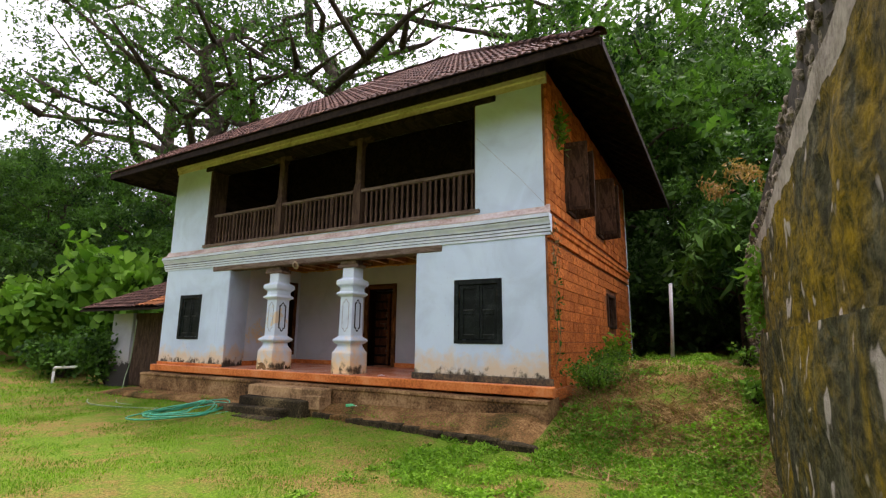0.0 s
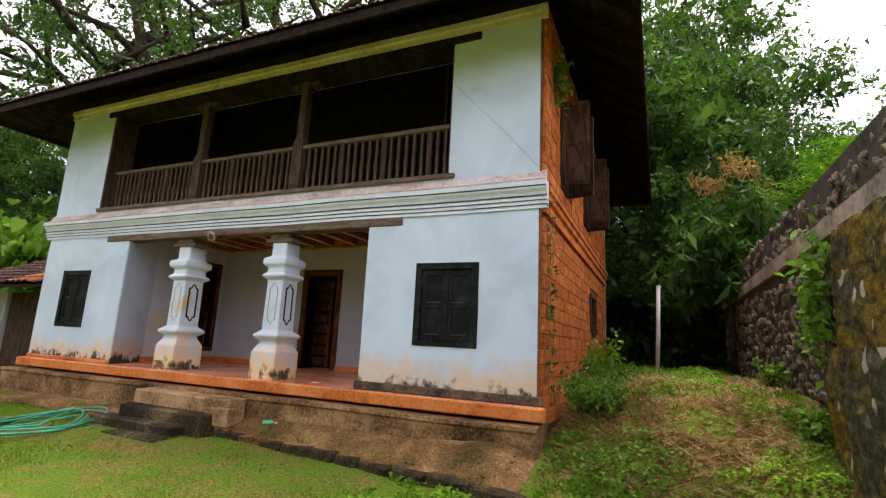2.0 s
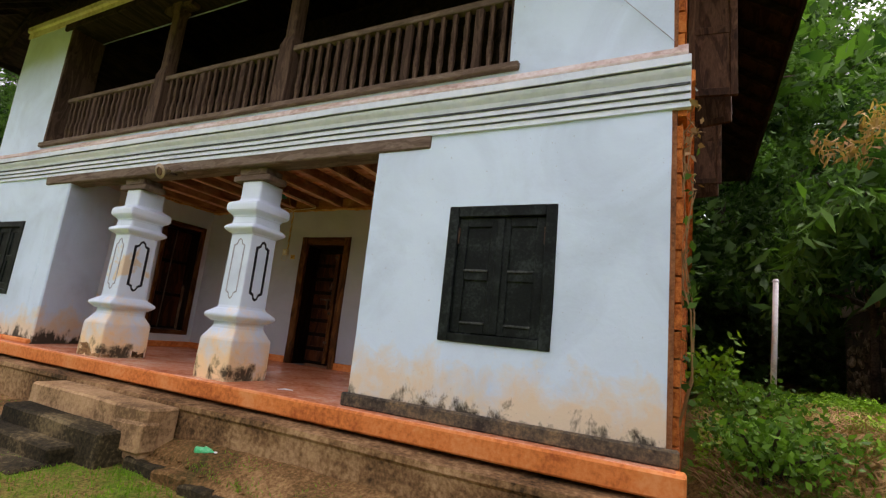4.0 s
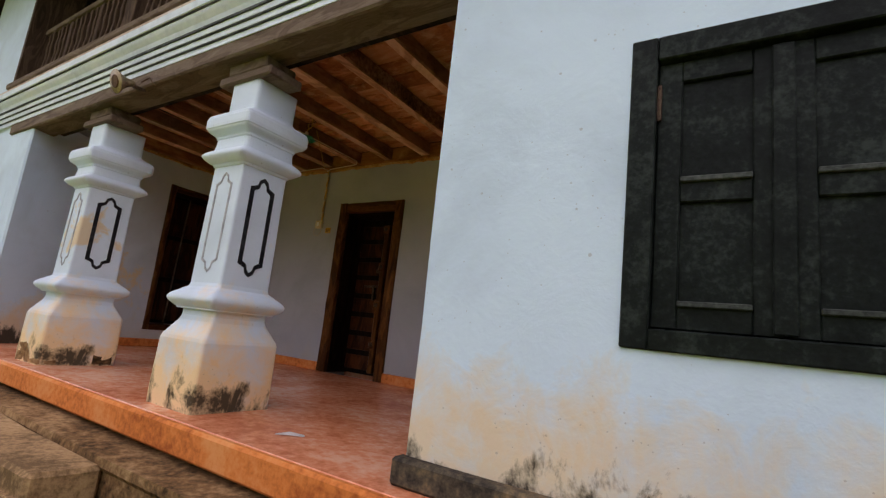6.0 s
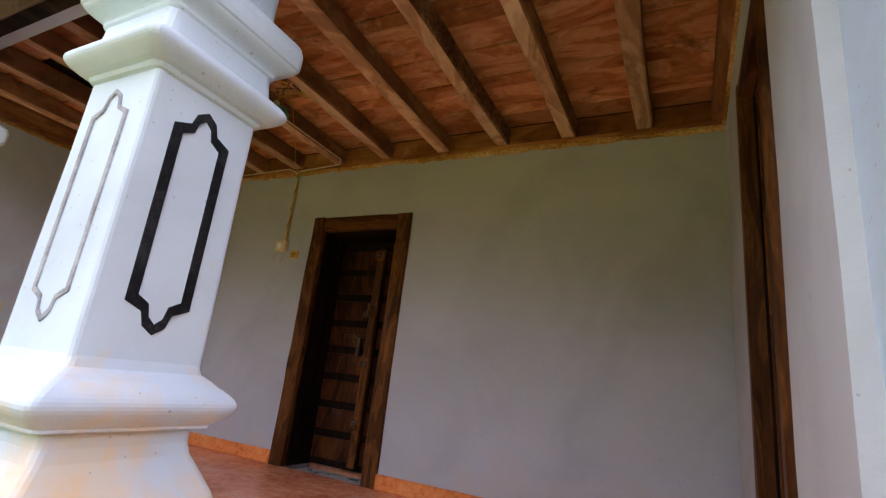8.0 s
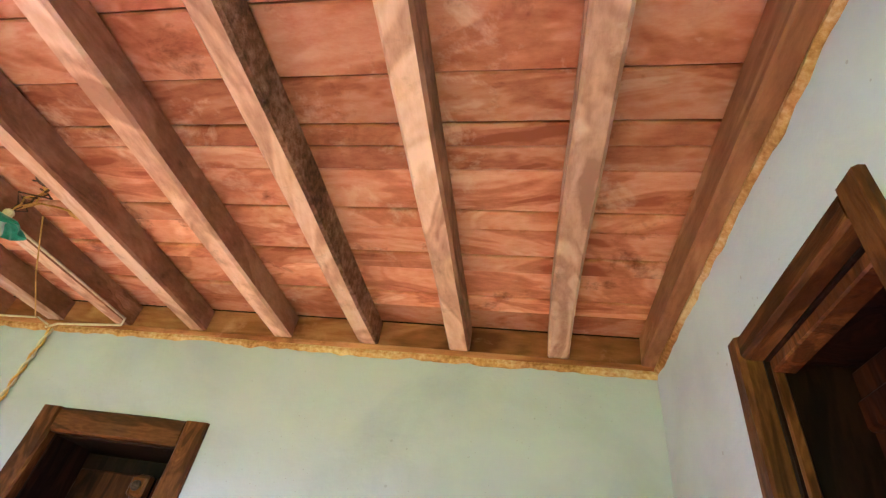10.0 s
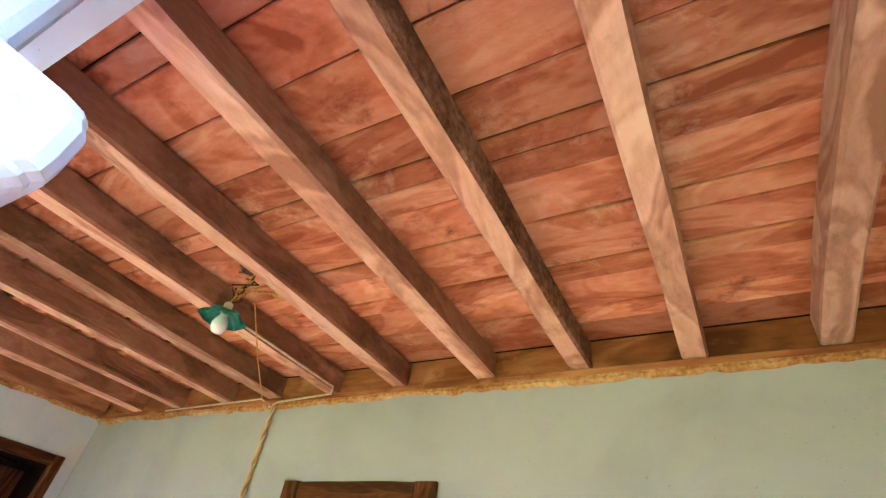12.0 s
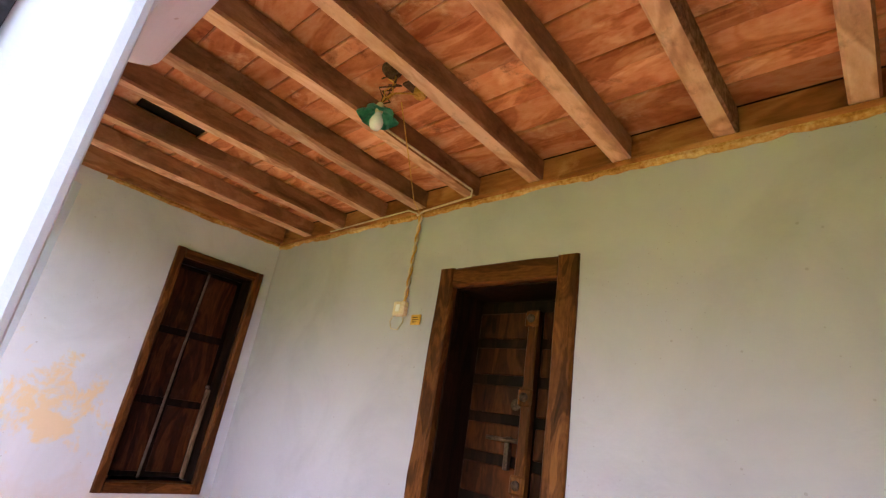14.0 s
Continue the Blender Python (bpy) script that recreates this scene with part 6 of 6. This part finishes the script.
wire("facade_wire", [(-3.56, 7.37, 5.0), (-3.15, 7.362, 4.55), (-2.75, 7.362, 4.12), (-2.33, 7.362, 3.62)], 0.0028, M_GREYLINE, "thin slack wire across the white upper wall")


# ---- pieces: laterite blocks, roof tiles, rubble ----
def block_data(name, material, bevel=0.02):
    out = []
    for k in range(4):
        bm = bmesh.new()
        box(bm, -0.5, 0.5, -0.5, 0.5, -0.5, 0.5)
        for v in bm.verts:
            v.co += Vector((random.uniform(-1, 1), random.uniform(-1, 1), random.uniform(-1, 1))) * bevel
        me = bpy.data.meshes.new(name)
        bm.to_mesh(me)
        bm.free()
        me.materials.append(material)
        out.append(me)
    return out


brick_data = block_data("brick", M_BRICK, 0.022)
far_bricks = bmesh.new()
z, row, made = 0.55, 0, 0
while z < 5.95:
    h = 0.175
    y = 7.40 - (0.17 if row % 2 else 0.0)
    while y < BACK:
        L = random.uniform(0.30, 0.38)
        y0, y1 = max(y, 7.372), min(y + L, BACK)
        hole = any(y1 > a and y0 < b and z + h > c and z < d for a, b, c, d in (SIDE_WIN, *SIDE_UP))
        if y1 - y0 > 0.06 and not hole and not (3.08 < z + h / 2 < 3.58):
            proud = random.uniform(0.0, 0.012)
            if z < 3.1 and made < 290:
                o = new("brick", random.choice(brick_data))
                o.parent = wall_east
                o.location = (EAST - 0.075 + proud, (y0 + y1) / 2, z + h / 2)
                o.scale = (0.15, y1 - y0 - 0.012, h - 0.012)
                made += 1
            else:
                box(far_bricks, EAST - 0.15, EAST + proud, y0 + 0.006, y1 - 0.006, z + 0.006, z + h - 0.006, jitter=0.003)
        y += L
    z += h
tagged(part("brickwork", far_bricks, M_BRICKJ, wall_east, "upper laterite courses"), kind="stuff")

# clay tiles of the front slope
def tile_verts(w, l):
    prof = [(-0.5, 0.0), (-0.42, 0.016), (-0.3, 0.026), (-0.16, 0.012), (0.0, 0.002), (0.16, 0.012), (0.3, 0.026), (0.42, 0.016), (0.5, 0.0)]
    return [(u * w, v * l, z + 0.028 * (1 - v)) for v in (0, 1) for u, z in prof] + [(u * w, 0.0, z + 0.010) for u, z in prof], len(prof)
def tile_faces(k):
    return [(i, i + 1, k + i + 1, k + i) for i in range(k - 1)] + [(2 * k + i, 2 * k + i + 1, i + 1, i) for i in range(k - 1)]
tv, tk = tile_verts(0.225, 0.36)
tile_me = bpy.data.meshes.new("roof_tile")
tile_me.from_pydata(tv, [], tile_faces(tk))
tile_me.materials.append(M_TILE)
slope = math.atan(PITCH)
SLOPE_LEN = RUN / math.cos(slope)
rest_v, rest_f, count = [], [], 0
for j in range(22):
    v = -0.06 + j * 0.285
    run = max(0.0, v) * math.cos(slope)
    x0, x1 = EAVE[0] + run, EAVE[1] - run
    n = int((x1 - x0) / 0.215)
    for i in range(n):
        x = x1 - 0.11 - i * 0.215
        m = pose(x + random.uniform(-0.006, 0.006), EAVE[2] + v * math.cos(slope), EAVE_Z + 0.055 + v * math.sin(slope), 38 + random.uniform(-1, 1), random.uniform(-1.5, 1.5), random.uniform(-1.5, 1.5))
        if x > -6.0 and count < 295:
            o = new("roof_tile", tile_me)
            o.parent = roof
            o.matrix_basis = Matrix.Translation(-Vector(roof.location)) @ m
            count += 1
        else:
            base = len(rest_v)
            rest_v += [tuple(m @ Vector(p) - Vector(roof.location)) for p in tv]
            rest_f += [tuple(base + q for q in f) for f in tile_faces(tk)]
me = bpy.data.meshes.new("roof_tiles")
me.from_pydata(rest_v, [], rest_f)
me.materials.append(M_TILEJ)
rest = new("roof_tiles", me)
rest.parent = roof
tagged(rest, "rows of weathered clay tiles", kind="stuff")
# hip caps
hip0, hip1 = Vector((EAVE[1], EAVE[2], EAVE_Z + 0.07)), Vector((EAVE[1] - RUN, EAVE[2] + RUN, RIDGE_Z + 0.07))
bm = bmesh.new()
half = [[bm.verts.new((0.10 * s * math.cos(a), y, 0.085 * s * math.sin(a))) for a in (math.pi * k / 8 for k in range(9))] for y, s in ((0, 1.12), (0.40, 0.9))]
for k in range(8):
    bm.faces.new((half[0][k], half[0][k + 1], half[1][k + 1], half[1][k]))
bmesh.ops.solidify(bm, geom=bm.faces[:], thickness=0.015)
cap_me = bpy.data.meshes.new("hip_tile")
bm.to_mesh(cap_me)
bm.free()
cap_me.materials.append(M_TILE)
length = (hip1 - hip0).length
quat = (hip1 - hip0).to_track_quat("Y", "Z").to_matrix().to_4x4()
for k in range(int(length / 0.36)):
    o = new("hip_tile", cap_me)
    o.parent = roof
    o.matrix_basis = Matrix.Translation(hip0.lerp(hip1, k * 0.36 / length) - Vector(roof.location)) @ quat
for k in range(int((EAVE[1] - EAVE[0] - 2 * RUN) / 0.36) + 1):
    o = new("ridge_tile", cap_me)
    o.parent = roof
    o.matrix_basis = pose(EAVE[1] - RUN - k * 0.36, EAVE[2] + RUN, RIDGE_Z + 0.06, 0, 0, 90)
    o.location -= Vector(roof.location)

# rubble stones of the retaining wall
def stone_data(k):
    bm = bmesh.new()
    bmesh.ops.create_icosphere(bm, subdivisions=1, radius=0.5)
    for v in bm.verts:
        v.co *= 1 + 0.35 * noise.noise(v.co * 2.5 + Vector((k * 7, 0, 0)))
        v.co = Vector([math.copysign(abs(c) ** 0.75 * 0.55, c) for c in v.co])
    me = bpy.data.meshes.new("stone")
    bm.to_mesh(me)
    bm.free()
    me.materials.append(M_STONE)
    return me
stones = [stone_data(k) for k in range(6)]
def rubble(y0, y1, z0, z1, size, face, parent, limit):
    n = 0
    z = z0
    while z < z1:
        y = y0 + random.uniform(0, size)
        while y < y1 and n < limit:
            s = size * random.uniform(0.65, 1.35)
            o = new("stone", random.choice(stones))
            o.parent = parent
            o.matrix_basis = pose(face + random.uniform(-0.02, 0.04), y, z + random.uniform(-0.3, 0.3) * size, random.uniform(-60, 60), random.uniform(-15, 15), random.uniform(-15, 15)) @ Matrix.Diagonal((size * 0.55, s * 1.1, size * random.uniform(0.75, 1.25), 1))
            n += 1
            y += s * 0.9
        z += size * 0.8
coping = bpy.data.objects["wall_retaining_far"]
rubble(RENDER_END, 11.5, 0.8, 2.70, 0.20, WALL_X + 0.06, coping, 260)
rubble(2.0, 8.5, 2.92, 3.45, 0.17, WALL_X + 0.10, wall_stone, 150)
rubble(8.5, 16.3, 2.92, 3.42, 0.24, WALL_X + 0.10, bpy.data.objects["wall_retaining_coping"], 110)
rubble(11.5, 16.3, 0.9, 2.70, 0.27, WALL_X + 0.06, bpy.data.objects["wall_retaining_coping"], 150)

# tufts and weeds
def grass(name, area, count, length, material, label, seed, keep=None, spread=0.35, height=ground_z):
    rng = np.random.default_rng(seed)
    x = rng.uniform(area[0], area[1], count)
    y = rng.uniform(area[2], area[3], count)
    tone = np.array([noise.noise(Vector((a * 0.9, b * 0.9, seed))) + 0.5 * noise.noise(Vector((a * 3, b * 3, seed))) for a, b in zip(x, y)])
    ok = tone + rng.normal(size=count) * 0.3 > (keep if keep is not None else -9)
    x, y = x[ok], y[ok]
    z = np.array([height(a, b) for a, b in zip(x, y)])
    n = len(x)
    a = rng.uniform(0, 2 * math.pi, n)
    l = length * rng.uniform(0.5, 1.4, n)
    lean = rng.normal(size=(n, 2)) * spread
    w = 0.10 * l + 0.002
    v = np.empty((n, 3, 3))
    v[:, 0] = np.stack([x - np.cos(a) * w, y - np.sin(a) * w, z - 0.005], 1)
    v[:, 1] = np.stack([x + np.cos(a) * w, y + np.sin(a) * w, z - 0.005], 1)
    v[:, 2] = np.stack([x + lean[:, 0] * l, y + lean[:, 1] * l, z + l * 0.85], 1)
    me = bpy.data.meshes.new(name)
    me.from_pydata(v.reshape(-1, 3).tolist(), [], np.arange(n * 3).reshape(-1, 3).tolist())
    me.materials.append(material)
    return tagged(new(name, me), label, "grass", kind="stuff")
grass("lawn_grass", (-12, 0.2, 1.0, 6.75), 150000, 0.032, M_GRASS, "short patchy lawn grass", 1, 0.14)
grass("far_lawn_grass", (-24, -12, 2.5, 8.0), 26000, 0.06, M_GRASS, "lawn grass by the bushes", 2, -0.1)
grass("bank_grass", (-2.1, 0.4, 5.6, 14.5), 60000, 0.05, M_GRASS, "weedy grass of the bank", 3, 0.28)
grass("dry_stems", (-2.1, 0.4, 5.6, 12.0), 26000, 0.085, M_STRAW, "dry brown stems on the bank", 4, 0.0, 2.0)
def weeds(name, area, count, leaf, material, label, seed, keep, tall=0.10):
    rng = np.random.default_rng(seed)
    x, y = rng.uniform(area[0], area[1], count), rng.uniform(area[2], area[3], count)
    tone = np.array([noise.noise(Vector((a * 1.1, b * 1.1, seed))) + 0.6 * noise.noise(Vector((a * 3.7, b * 3.7, seed + 3))) for a, b in zip(x, y)])
    tone = tone + rng.normal(size=count) * 0.08
    ok = tone > keep
    x, y, tone = x[ok], y[ok], tone[ok]
    rise = 0.012 + tall * np.clip((tone - keep) * 1.6, 0.05, 1.0) * rng.uniform(0.1, 1.0, len(x))
    c = np.stack([x, y, np.array([ground_z(a, b) for a, b in zip(x, y)]) + rise], 1)
    return tagged(new(name, leaf_mesh(name, c, leaf * rng.uniform(0.5, 1.3, len(c)), material, -0.1, 0.6, seed, 0.5)), label, "weeds", kind="stuff")
weeds("bank_weeds", (-2.15, 0.4, 5.6, 14.5), 46000, 0.048, M_WEED, "low broad-leaved weeds on the bank", 5, 0.12, 0.17)
weeds("lawn_weeds", (-3.6, 0.2, 2.6, 6.6), 52000, 0.045, M_WEED, "low clover-like weeds in the lawn", 6, -0.02, 0.07)
grass("terrace_grass", (-12, -2.6, 6.55, 7.0), 16000, 0.026, M_GRASS, "tufts and moss on the earth terrace", 9, 0.22, 0.5, lambda a, b: terrace_z(a, b) if b > edge_y(a) + 0.04 else ground_z(a, b))
def clods():
    rng = np.random.default_rng(12)
    v, f = [], []
    for _ in range(900):
        x = rng.uniform(-10.5, -2.4)
        e = edge_y(x)
        y = e + (7.0 - e) * rng.uniform(0.05, 1.0) ** 0.8
        z = terrace_z(x, y)
        r = 0.010 + 0.022 * rng.random() ** 3
        base = len(v)
        for dx, dy, dz in ((1, 0, 0), (-1, 0, 0), (0, 1, 0), (0, -1, 0), (0, 0, 0.8), (0, 0, -0.6)):
            v.append((x + r * dx * rng.uniform(0.7, 1.4), y + r * dy * rng.uniform(0.7, 1.4), z + r * dz))
        f += [(base + a, base + b, base + c) for a, b, c in ((0, 2, 4), (2, 1, 4), (1, 3, 4), (3, 0, 4), (2, 0, 5), (1, 2, 5), (3, 1, 5), (0, 3, 5))]
    me = bpy.data.meshes.new("earth_clods")
    me.from_pydata(v, [], f)
    me.materials.append(M_EARTH)
    tagged(new("earth_clods", me), "crumbled brown earth clods on the terrace", "soil", kind="stuff")
clods()
